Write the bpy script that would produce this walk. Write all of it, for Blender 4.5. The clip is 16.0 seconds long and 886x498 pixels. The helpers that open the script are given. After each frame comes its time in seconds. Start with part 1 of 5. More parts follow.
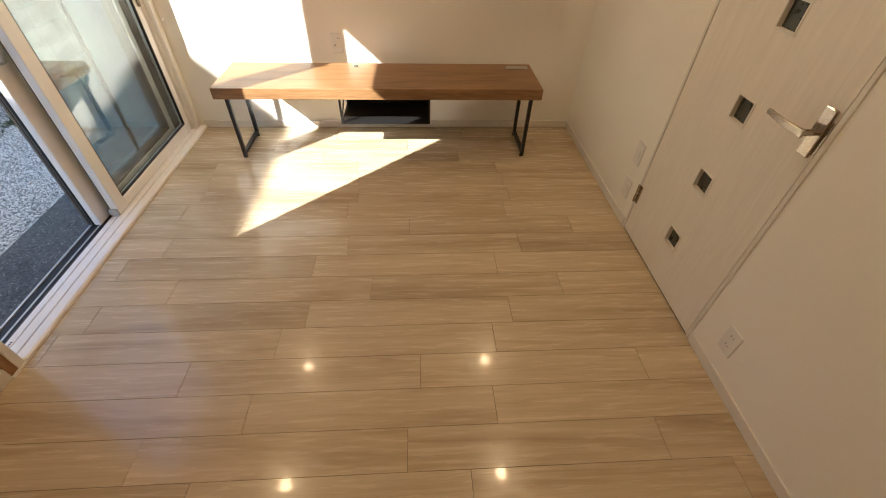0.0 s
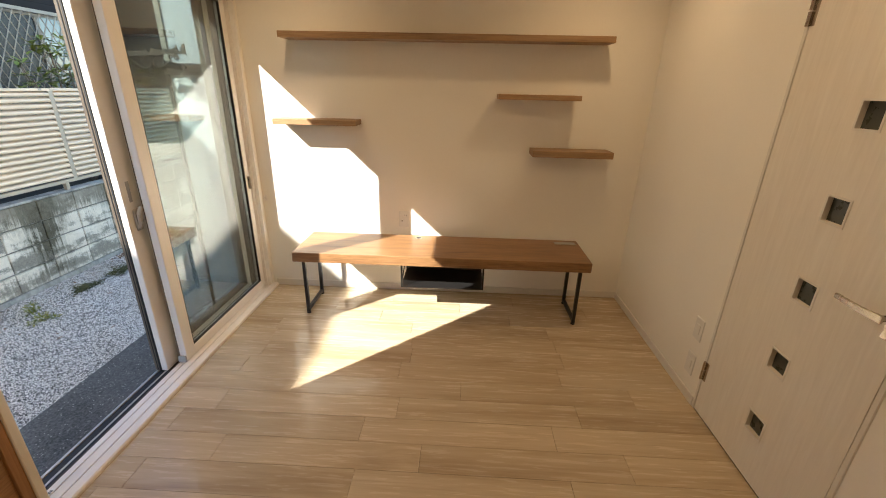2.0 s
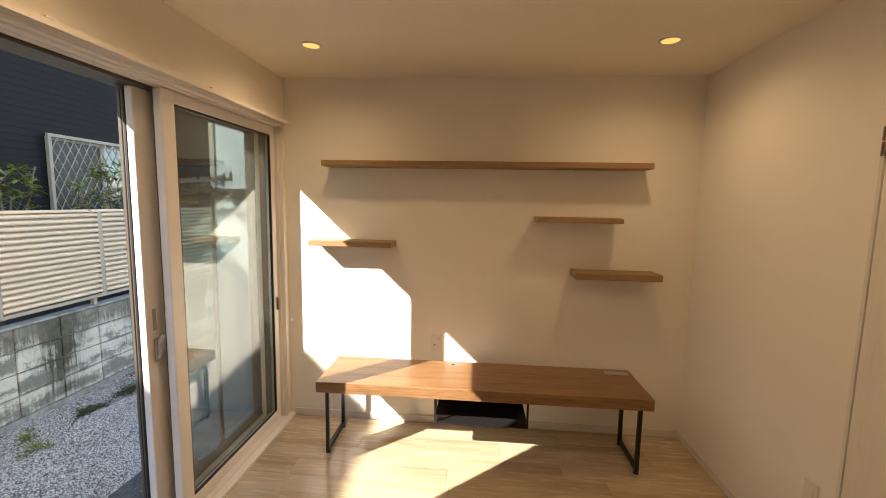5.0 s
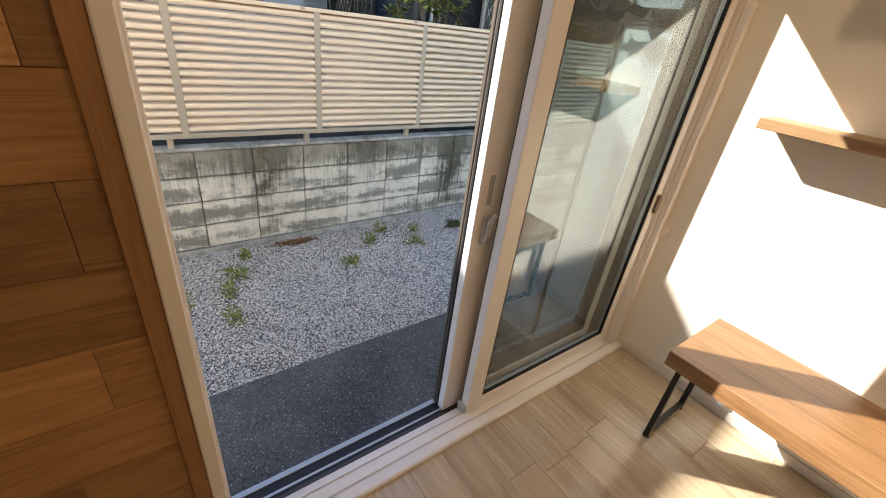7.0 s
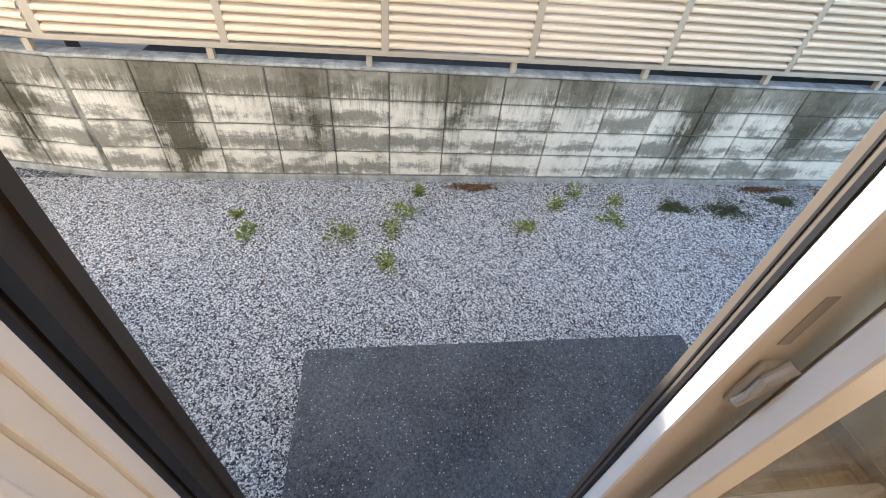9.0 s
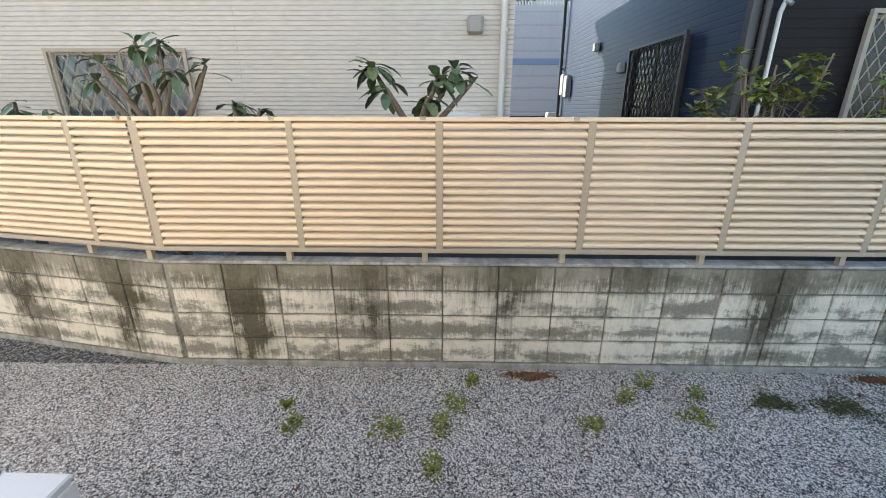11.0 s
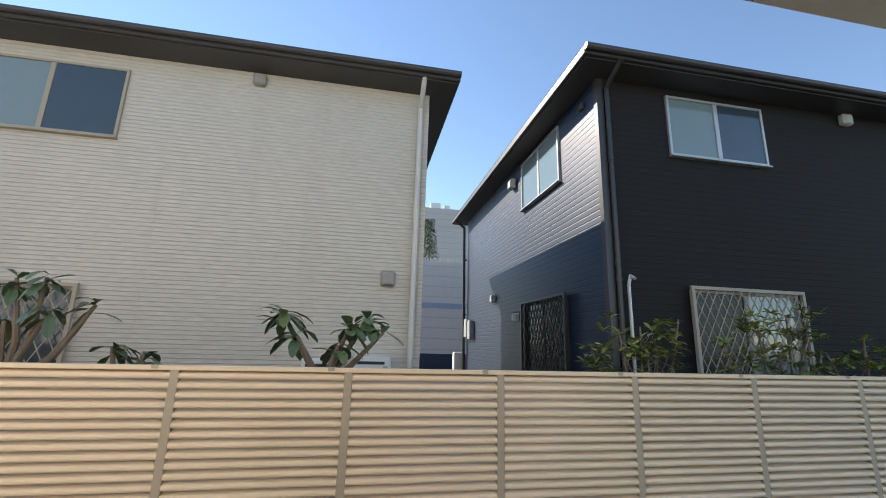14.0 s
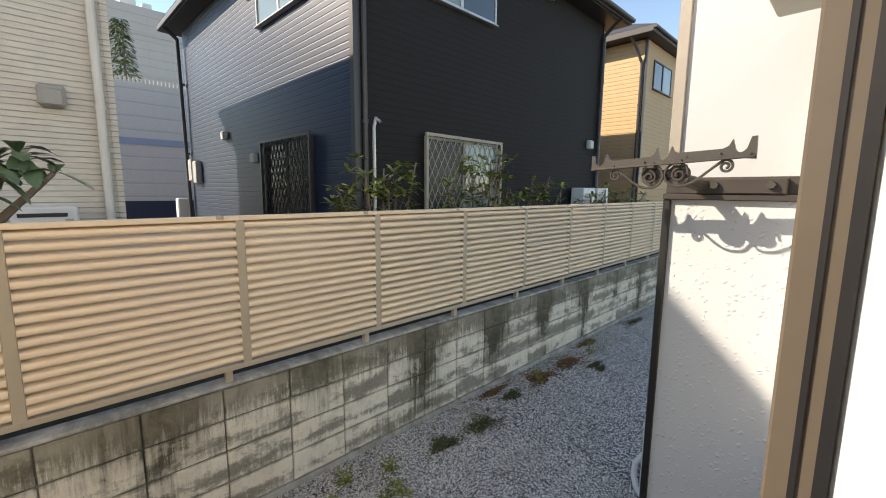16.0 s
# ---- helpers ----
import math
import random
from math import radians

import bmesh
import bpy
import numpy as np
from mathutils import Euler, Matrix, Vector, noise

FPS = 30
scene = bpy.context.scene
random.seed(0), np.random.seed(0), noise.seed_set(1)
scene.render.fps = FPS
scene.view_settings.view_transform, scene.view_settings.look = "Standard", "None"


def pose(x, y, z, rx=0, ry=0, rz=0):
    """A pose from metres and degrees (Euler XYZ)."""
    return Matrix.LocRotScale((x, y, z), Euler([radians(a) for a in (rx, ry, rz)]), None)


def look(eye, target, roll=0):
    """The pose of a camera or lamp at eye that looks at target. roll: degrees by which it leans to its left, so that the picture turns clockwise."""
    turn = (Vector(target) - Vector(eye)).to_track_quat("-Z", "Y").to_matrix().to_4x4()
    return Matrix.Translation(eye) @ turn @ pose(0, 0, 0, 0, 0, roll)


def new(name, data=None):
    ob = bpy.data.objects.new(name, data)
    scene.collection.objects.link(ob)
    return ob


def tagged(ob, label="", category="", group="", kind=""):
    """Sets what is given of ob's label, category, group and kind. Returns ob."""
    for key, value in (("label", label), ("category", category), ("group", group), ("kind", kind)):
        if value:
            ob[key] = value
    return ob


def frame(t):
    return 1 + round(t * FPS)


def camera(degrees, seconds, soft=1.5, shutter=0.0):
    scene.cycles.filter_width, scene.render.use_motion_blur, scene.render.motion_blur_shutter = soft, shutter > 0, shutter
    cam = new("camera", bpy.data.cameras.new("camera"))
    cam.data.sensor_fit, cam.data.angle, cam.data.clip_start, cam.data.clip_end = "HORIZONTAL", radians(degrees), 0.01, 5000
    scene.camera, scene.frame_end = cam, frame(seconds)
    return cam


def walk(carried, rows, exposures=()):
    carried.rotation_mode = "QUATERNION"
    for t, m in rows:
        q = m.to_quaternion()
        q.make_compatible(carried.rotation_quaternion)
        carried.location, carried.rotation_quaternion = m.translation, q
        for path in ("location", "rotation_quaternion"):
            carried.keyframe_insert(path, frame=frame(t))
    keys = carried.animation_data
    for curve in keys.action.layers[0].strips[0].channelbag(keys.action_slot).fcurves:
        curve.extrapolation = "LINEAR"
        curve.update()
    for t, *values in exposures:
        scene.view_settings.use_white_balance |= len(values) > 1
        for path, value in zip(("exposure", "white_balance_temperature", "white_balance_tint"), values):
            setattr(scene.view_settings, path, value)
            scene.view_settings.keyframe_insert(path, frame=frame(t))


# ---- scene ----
cam = camera(93.8, 16.0, soft=1.0)
PATH = [
    (0, (1.282, 0.891, 1.468), (1.399, 2.347, 0.101), 2.1),
    (0.5, (1.223, 0.896, 1.463), (1.222, 2.405, 0.151), 1.7),
    (1, (1.207, 0.888, 1.473), (1.154, 2.509, 0.302), 1.3),
    (1.5, (1.206, 0.871, 1.491), (1.134, 2.622, 0.527), 1.3),
    (2, (1.192, 0.852, 1.507), (1.117, 2.715, 0.781), 1.3),
    (2.5, (1.184, 0.839, 1.511), (1.106, 2.774, 1.012), 1.4),
    (3, (1.179, 0.833, 1.51), (1.095, 2.805, 1.185), 1.2),
    (3.2, (1.185, 0.835, 1.517), (1.096, 2.814, 1.24), 1.1),
    (5.3, (1.03, 1.132, 1.555), (0.821, 3.109, 1.332), 1.0),
    (5.5, (1.029, 1.216, 1.544), (0.707, 3.175, 1.299), 1.6),
    (6, (0.88, 1.426, 1.52), (0.179, 3.248, 1.086), 3.6),
    (6.5, (0.677, 1.628, 1.505), (-0.432, 3.141, 0.813), 5.8),
    (7, (0.491, 1.837, 1.466), (-0.862, 2.947, 0.499), 7.8),
    (7.5, (0.294, 1.98, 1.41), (-1.126, 2.72, 0.211), 8.5),
    (8, (0.058, 2.057, 1.401), (-1.326, 2.531, 0.038), 8.3),
    (8.2, (-0.003, 2.08, 1.399), (-1.369, 2.472, -0.008), 7.8),
    (10.3, (-0.191, 2.285, 1.432), (-1.894, 2.259, 0.384), 0.7),
    (10.4, (-0.203, 2.279, 1.435), (-1.937, 2.254, 0.438), 0.6),
    (10.5, (-0.204, 2.273, 1.441), (-1.968, 2.246, 0.499), 0.5),
    (11, (-0.2, 2.263, 1.482), (-2.091, 2.224, 0.831), 0.1),
    (11.5, (-0.203, 2.264, 1.521), (-2.172, 2.215, 1.174), -0.3),
    (12, (-0.201, 2.264, 1.552), (-2.199, 2.206, 1.489), -0.5),
    (12.5, (-0.193, 2.263, 1.577), (-2.183, 2.205, 1.759), -0.5),
    (13, (-0.194, 2.264, 1.588), (-2.16, 2.245, 1.955), -0.0),
    (13.5, (-0.194, 2.264, 1.594), (-2.136, 2.329, 2.069), 0.8),
    (14, (-0.253, 2.245, 1.588), (-2.171, 2.6, 2.031), 1.6),
    (14.5, (-0.358, 2.247, 1.597), (-2.159, 3.057, 1.913), 1.7),
    (15, (-0.403, 2.282, 1.593), (-2.02, 3.447, 1.763), 1.6),
    (15.5, (-0.427, 2.3, 1.588), (-1.902, 3.65, 1.573), 1.3),
    (16, (-0.433, 2.303, 1.574), (-1.839, 3.698, 1.297), 0.5),
]
EXPOSURES = [(0.0, 2.14, 6300, 7), (3.0, 1.87, 6850, 10), (5.5, 1.75, 7000, 12), (7.0, 1.6, 6750, 11), (7.5, 1.82, 6450, 12), (8.2, 2.08, 6400, 12), (10.3, 1.82, 6750, 10),
             (11.0, 1.52, 6850, 10), (12.0, 1.13, 6900, 10), (13.5, 0.77, 6850, 10), (14.5, 0.8, 7150, 11), (16.0, 1.02, 7900, 12)]
walk(cam, [(t, look(eye, target, roll)) for t, eye, target, roll in PATH],
     EXPOSURES)

# ---------------------------------------------------------------- daylight
SUN_AZ, SUN_EL = -137.5, 34.8      # degrees: where the sun stands, counted from +x towards +y, and its height
sun_way = Vector((math.cos(radians(SUN_AZ)) * math.cos(radians(SUN_EL)), math.sin(radians(SUN_AZ)) * math.cos(radians(SUN_EL)), math.sin(radians(SUN_EL))))
world = bpy.data.worlds.new("sky")
scene.world = world
world.use_nodes = True
wn = world.node_tree.nodes
sky = wn.new("ShaderNodeTexSky")
sky.sky_type = "NISHITA"
sky.sun_disc = False
sky.sun_elevation = radians(SUN_EL)
sky.sun_rotation = radians(90 - SUN_AZ)
sky.air_density, sky.dust_density, sky.ozone_density = 1.0, 0.0, 3.0
wn["Background"].inputs["Strength"].default_value = 0.15
world.node_tree.links.new(sky.outputs["Color"], wn["Background"].inputs["Color"])
sun = new("sun", bpy.data.lights.new("sun", "SUN"))
sun.data.energy, sun.data.angle, sun.data.color = 4.4, radians(0.53), (1.0, 0.95, 0.87)
sun.matrix_world = look(sun_way * 30, (0, 0, 0))

# ---------------------------------------------------------------- materials
class Mat:
    """A principled material with helpers for procedural nodes."""

    def __init__(self, name, colour=(0.8, 0.8, 0.8), rough=0.5, metal=0.0, spec=0.5):
        self.m = bpy.data.materials.new(name)
        self.m.use_nodes = True
        self.t = self.m.node_tree
        self.b = self.t.nodes["Principled BSDF"]
        self.b.inputs["Base Color"].default_value = (*colour, 1)
        self.b.inputs["Roughness"].default_value = rough
        self.b.inputs["Metallic"].default_value = metal
        self.b.inputs["Specular IOR Level"].default_value = spec

    def node(self, kind, **settings):
        n = self.t.nodes.new(kind)
        for key, value in settings.items():
            n.inputs[key.replace("_", " ")].default_value = value
        return n

    def link(self, a, b):
        self.t.links.new(a, b)

    def coords(self, scale=(1, 1, 1), kind="Object", jitter=0.0, turn=(0, 0, 0)):
        c = self.t.nodes.new("ShaderNodeTexCoord")
        m = self.node("ShaderNodeMapping", Scale=scale, Rotation=turn)
        self.link(c.outputs[kind], m.inputs["Vector"])
        if jitter:
            info = self.t.nodes.new("ShaderNodeObjectInfo")
            mul = self.t.nodes.new("ShaderNodeVectorMath")
            mul.operation = "SCALE"
            comb = self.t.nodes.new("ShaderNodeCombineXYZ")
            self.link(info.outputs["Random"], comb.inputs["X"])
            self.link(info.outputs["Random"], comb.inputs["Y"])
            self.link(info.outputs["Random"], comb.inputs["Z"])
            self.link(comb.outputs[0], mul.inputs[0])
            mul.inputs["Scale"].default_value = jitter
            self.link(mul.outputs[0], m.inputs["Location"])
        return m.outputs[0]

    def world_coords(self, scale=(1, 1, 1)):
        g = self.t.nodes.new("ShaderNodeNewGeometry")
        m = self.node("ShaderNodeMapping", Scale=scale)
        self.link(g.outputs["Position"], m.inputs["Vector"])
        return m.outputs[0]

    def noise(self, vec, scale=5.0, detail=4.0, rough=0.55, distort=0.0):
        n = self.node("ShaderNodeTexNoise", Scale=scale, Detail=detail, Roughness=rough, Distortion=distort)
        self.link(vec, n.inputs["Vector"])
        return n.outputs["Fac"]

    def ramp(self, fac, stops):
        r = self.t.nodes.new("ShaderNodeValToRGB")
        e = r.color_ramp.elements
        while len(e) < len(stops):
            e.new(0.5)
        for el, (p, c) in zip(e, stops):
            el.position = p
            el.color = (*c, 1) if len(c) == 3 else (c[0], c[0], c[0], 1)
        self.link(fac, r.inputs["Fac"])
        return r.outputs["Color"]

    def mix(self, fac, a, b, mode="MIX"):
        m = self.t.nodes.new("ShaderNodeMixRGB")
        m.blend_type = mode
        for value, sock in ((fac, m.inputs["Fac"]), (a, m.inputs["Color1"]), (b, m.inputs["Color2"])):
            if isinstance(value, (int, float)):
                sock.default_value = value if sock.name == "Fac" else (value, value, value, 1)
            elif isinstance(value, tuple):
                sock.default_value = (*value, 1)
            else:
                self.link(value, sock)
        return m.outputs["Color"]

    def math(self, op, a, b=0.0):
        m = self.t.nodes.new("ShaderNodeMath")
        m.operation = op
        for value, sock in ((a, m.inputs[0]), (b, m.inputs[1])):
            if isinstance(value, (int, float)):
                sock.default_value = value
            else:
                self.link(value, sock)
        return m.outputs[0]

    def random(self):
        return self.t.nodes.new("ShaderNodeObjectInfo").outputs["Random"]

    def island(self):
        return self.t.nodes.new("ShaderNodeNewGeometry").outputs["Random Per Island"]

    def colour(self, sock):
        self.link(sock, self.b.inputs["Base Color"])
        return self

    def roughness(self, sock):
        self.link(sock, self.b.inputs["Roughness"])
        return self

    def bump(self, height, strength=0.3, distance=0.002):
        n = self.node("ShaderNodeBump", Strength=strength, Distance=distance)
        self.link(height, n.inputs["Height"])
        self.link(n.outputs["Normal"], self.b.inputs["Normal"])
        return self


def plain(name, colour, rough=0.5, metal=0.0, vary=0.06, grain=40.0, bump=0.1, spec=0.5):
    """Paint, plastic or metal with faint mottling and relief."""
    m = Mat(name, colour, rough, metal, spec)
    v = m.coords(jitter=7.0)
    big, fine = m.noise(v, 2.3, 3), m.noise(v, grain, 3)
    lo, hi = tuple(c * (1 - vary) for c in colour), tuple(min(1, c * (1 + vary)) for c in colour)
    m.colour(m.ramp(m.mix(0.4, big, fine), [(0.3, lo), (0.7, hi)]))
    m.roughness(m.ramp(fine, [(0.3, (max(0.02, rough - 0.06),)), (0.7, (min(1, rough + 0.06),))]))
    if bump:
        m.bump(fine, bump, 0.001)
    return m.m


def wood(name, dark, mid, light, along=(1.2, 14, 14), rough=0.45, coat=0.0, jitter=9.0, figure=1.0, piece=0.1, lines=0.35, pits=0.35):
    """Sawn wood: long grain, figure and pores; along holds the scale on each axis, small on the grain's axis."""
    m = Mat(name, mid, rough)
    v = m.coords(along, jitter=jitter)
    broad = m.noise(v, 1.1 * figure, 5, 0.6, 1.2)
    fine = m.noise(m.coords(tuple(a * 7 for a in along), jitter=jitter), 1.5, 3, 0.6, 0.2)
    pores = m.noise(m.coords(tuple(a * (2.5 if a == min(along) else 22) for a in along), jitter=jitter), 1.0, 2, 0.6)
    col = m.ramp(broad, [(0.28, dark), (0.47, mid), (0.72, light)])
    col = m.mix(lines, col, m.ramp(fine, [(0.3, dark), (0.65, light)]))
    col = m.mix(m.math("MULTIPLY", m.ramp(pores, [(0.3, (1,)), (0.42, (0,))]), pits), col, tuple(c * 0.6 for c in dark))
    tone = m.ramp(m.random(), [(0.0, (1 - piece,) ), (1.0, (1 + piece * 0.4,))])
    m.colour(m.mix(1.0, col, tone, "MULTIPLY"))
    m.roughness(m.ramp(fine, [(0.3, (rough - 0.07,)), (0.7, (rough + 0.07,))]))
    m.b.inputs["Coat Weight"].default_value = coat
    m.b.inputs["Coat Roughness"].default_value = 0.06
    m.bump(m.mix(0.5, fine, pores), 0.18, 0.0008)
    return m.m


def wallpaper(name, colour):
    """Off-white vinyl wallpaper with a fine plaster relief."""
    m = Mat(name, colour, 0.75, 0, 0.3)
    v = m.world_coords()
    big, fine, weave = m.noise(v, 0.9, 3), m.noise(v, 70, 5, 0.7), m.noise(m.world_coords((1, 1, 0.35)), 260, 2)
    lo, hi = tuple(c * 0.955 for c in colour), tuple(min(1, c * 1.02) for c in colour)
    m.colour(m.mix(0.25, m.ramp(big, [(0.3, lo), (0.7, hi)]), m.ramp(fine, [(0.3, lo), (0.7, hi)])))
    m.bump(m.mix(0.4, fine, weave), 0.35, 0.0016)
    return m.m


FLOOR = wood("laminate_floor", (0.36, 0.265, 0.165), (0.54, 0.427, 0.285), (0.65, 0.537, 0.38), (0.5, 6, 6), 0.24, 0.22, figure=0.9, piece=0.08, lines=0.22, pits=0.15)
OAK = wood("oiled_oak", (0.13, 0.063, 0.025), (0.26, 0.137, 0.058), (0.39, 0.215, 0.10), (1.1, 13, 13), 0.42, 0.1, piece=0.05)
SHELF = wood("shelf_wood", (0.22, 0.125, 0.055), (0.34, 0.205, 0.10), (0.44, 0.285, 0.15), (1.6, 22, 22), 0.5, piece=0.08)
CLAD = wood("cladding_wood", (0.23, 0.105, 0.036), (0.43, 0.22, 0.086), (0.60, 0.345, 0.15), (8, 0.8, 8), 0.36, 0.15, figure=1.2, piece=0.42)
CLAD_UP = wood("cladding_trim_wood", (0.22, 0.11, 0.045), (0.35, 0.18, 0.08), (0.46, 0.25, 0.12), (10, 10, 0.8), 0.5, piece=0.05)
WALL = wallpaper("wallpaper", (0.92, 0.88, 0.80))
CEIL = wallpaper("ceiling_paper", (0.90, 0.83, 0.69))
SKIRT = plain("white_trim", (0.78, 0.74, 0.67), 0.45, vary=0.03)
PVC = plain("white_window_resin", (0.86, 0.825, 0.785), 0.34, vary=0.025, bump=0.03)
BRONZE = plain("bronze_aluminium", (0.075, 0.060, 0.050), 0.4, 0.55, 0.06, 60, 0.05)
SASH_OUT = plain("taupe_sash_aluminium", (0.15, 0.122, 0.096), 0.4, 0.3, 0.06, 60, 0.05)
GASKET = plain("black_rubber", (0.012, 0.012, 0.014), 0.55, bump=0.05)
BLACK = plain("black_steel", (0.018, 0.017, 0.017), 0.42, 0.2, 0.1, 90, 0.12)
CAST = plain("weathered_cast_bronze", (0.075, 0.064, 0.056), 0.38, 0.4, 0.12, 90, 0.15)
CHROME = plain("brushed_chrome", (0.50, 0.455, 0.40), 0.2, 1.0, 0.05, 120, 0.04)
PLASTIC = plain("white_plastic", (0.80, 0.775, 0.72), 0.36, vary=0.02, bump=0.03)
DARK = plain("dark_slot", (0.03, 0.028, 0.026), 0.6)
GREY_PL = plain("grey_plastic", (0.42, 0.41, 0.39), 0.45)


def door_skin():
    m = Mat("white_woodgrain_door", (0.78, 0.72, 0.63), 0.42)
    v = m.coords((9, 9, 0.7))
    g = m.noise(v, 6, 5, 0.65, 0.6)
    m.colour(m.ramp(g, [(0.3, (0.80, 0.74, 0.65)), (0.7, (0.87, 0.815, 0.725))]))
    m.bump(g, 0.3, 0.0012)
    return m.m


DOOR = door_skin()


def clear_glass(name, tint=(0.78, 0.835, 0.825), rough=0.0):
    """Thin pane: clear from ahead, mirroring at a slant."""
    m = bpy.data.materials.new(name)
    m.use_nodes = True
    t = m.node_tree
    t.nodes.remove(t.nodes["Principled BSDF"])
    out = t.nodes["Material Output"]
    clear, gloss, mixer = t.nodes.new("ShaderNodeBsdfTransparent"), t.nodes.new("ShaderNodeBsdfGlossy"), t.nodes.new("ShaderNodeMixShader")
    clear.inputs["Color"].default_value = (*tint, 1)
    gloss.inputs["Roughness"].default_value = rough
    f = t.nodes.new("ShaderNodeLayerWeight")
    f.inputs["Blend"].default_value = 0.5
    fifth, scaled, boost = (t.nodes.new("ShaderNodeMath") for _ in range(3))
    fifth.operation, scaled.operation, boost.operation = "POWER", "MULTIPLY", "ADD"
    fifth.inputs[1].default_value, scaled.inputs[1].default_value, boost.inputs[1].default_value = 5.0, 0.9, 0.13
    t.links.new(f.outputs["Facing"], fifth.inputs[0])
    t.links.new(fifth.outputs[0], scaled.inputs[0])
    t.links.new(scaled.outputs[0], boost.inputs[0])
    t.links.new(boost.outputs[0], mixer.inputs[0])
    t.links.new(clear.outputs[0], mixer.inputs[1])
    t.links.new(gloss.outputs[0], mixer.inputs[2])
    t.links.new(mixer.outputs[0], out.inputs["Surface"])
    return m


GLASS = clear_glass("window_glass")
FROST = plain("frosted_dark_glass", (0.05, 0.055, 0.045), 0.3, vary=0.15, bump=0.05)
HOUSE_GLASS = plain("house_window_glass", (0.05, 0.07, 0.085), 0.05, vary=0.05, bump=0.02, spec=0.9)
NIGHT_GLASS = plain("unlit_window_glass", (0.018, 0.021, 0.026), 0.25, vary=0.05, bump=0.02, spec=0.3)
PALE_GLASS = plain("pale_house_glass", (0.21, 0.27, 0.265), 0.08, vary=0.05, bump=0.02, spec=0.9)


def glow(name, colour, strength):
    m = Mat(name, colour, 0.5)
    m.b.inputs["Emission Color"].default_value = (*colour, 1)
    m.b.inputs["Emission Strength"].default_value = strength
    return m.m


LAMP = glow("warm_lamp_lens", (1.0, 0.56, 0.16), 0.32)


def stucco(name, colour, size=60, strength=0.7):
    m = Mat(name, colour, 0.8)
    v = m.world_coords()
    n, big = m.noise(v, size, 3, 0.5), m.noise(v, 1.3, 3)
    m.colour(m.ramp(big, [(0.3, tuple(c * 0.93 for c in colour)), (0.7, colour)]))
    m.bump(m.ramp(n, [(0.42, (0,)), (0.62, (1,))]), strength, 0.006)
    return m.m


STUCCO = stucco("white_stucco", (0.80, 0.785, 0.75), 48, 0.4)


def pebbled():
    """White render with scattered small pebbles under the paint."""
    m = Mat("pebbled_stucco", (0.62, 0.61, 0.58), 0.7)
    v = m.world_coords()
    cells = m.node("ShaderNodeTexVoronoi", Scale=58.0, Randomness=1.0)
    m.link(m.mix(0.03, v, m.noise(v, 30, 2)), cells.inputs["Vector"])
    sep = m.t.nodes.new("ShaderNodeSeparateColor")
    m.link(cells.outputs["Color"], sep.inputs[0])
    lump = m.math("MULTIPLY", m.ramp(cells.outputs["Distance"], [(0.12, (1,)), (0.42, (0,))]), m.ramp(sep.outputs[0], [(0.45, (0,)), (0.7, (1,))]))
    m.colour(m.ramp(m.noise(v, 1.3, 3), [(0.3, (0.46, 0.47, 0.485)), (0.7, (0.51, 0.52, 0.535))]))
    m.bump(m.mix(0.25, lump, m.noise(v, 120, 3)), 0.7, 0.004)
    return m.m


STUCCO_S = pebbled()
SOFFIT = plain("cream_soffit", (0.62, 0.59, 0.51), 0.55)
FENCE = plain("beige_fence_aluminium", (0.82, 0.625, 0.425), 0.42, 0.0, 0.05, 50, 0.05)
FENCE_D = plain("fence_post_aluminium", (0.44, 0.355, 0.255), 0.42, 0.0, 0.05, 50, 0.05)


def concrete(name, light, mid, dark, stain=0.5):
    """Weathered concrete: run stains from above, lichen blotches and pores."""
    m = Mat(name, mid, 0.9)
    v, runs = m.world_coords(), m.world_coords((1, 3.4, 0.55))
    blot, fine, run, wide = m.noise(v, 5.0, 6, 0.7, 0.3), m.noise(v, 60, 4, 0.7), m.noise(runs, 2.6, 5, 0.65, 0.4), m.noise(v, 1.1, 3)
    col = m.ramp(blot, [(0.34, dark), (0.47, mid), (0.6, light)])
    col = m.mix(m.ramp(run, [(0.46, (0,)), (0.62, (stain,))]), col, tuple(c * 0.62 for c in dark))
    col = m.mix(0.22, col, m.ramp(fine, [(0.3, dark), (0.7, light)]))
    col = m.mix(m.ramp(wide, [(0.48, (0,)), (0.7, (0.25,))]), col, (0.16, 0.15, 0.08))
    tone = m.ramp(m.random(), [(0, (0.82,)), (1, (1.12,))])
    m.colour(m.mix(1.0, col, tone, "MULTIPLY"))
    m.bump(m.mix(0.5, fine, blot), 0.5, 0.004)
    return m.m


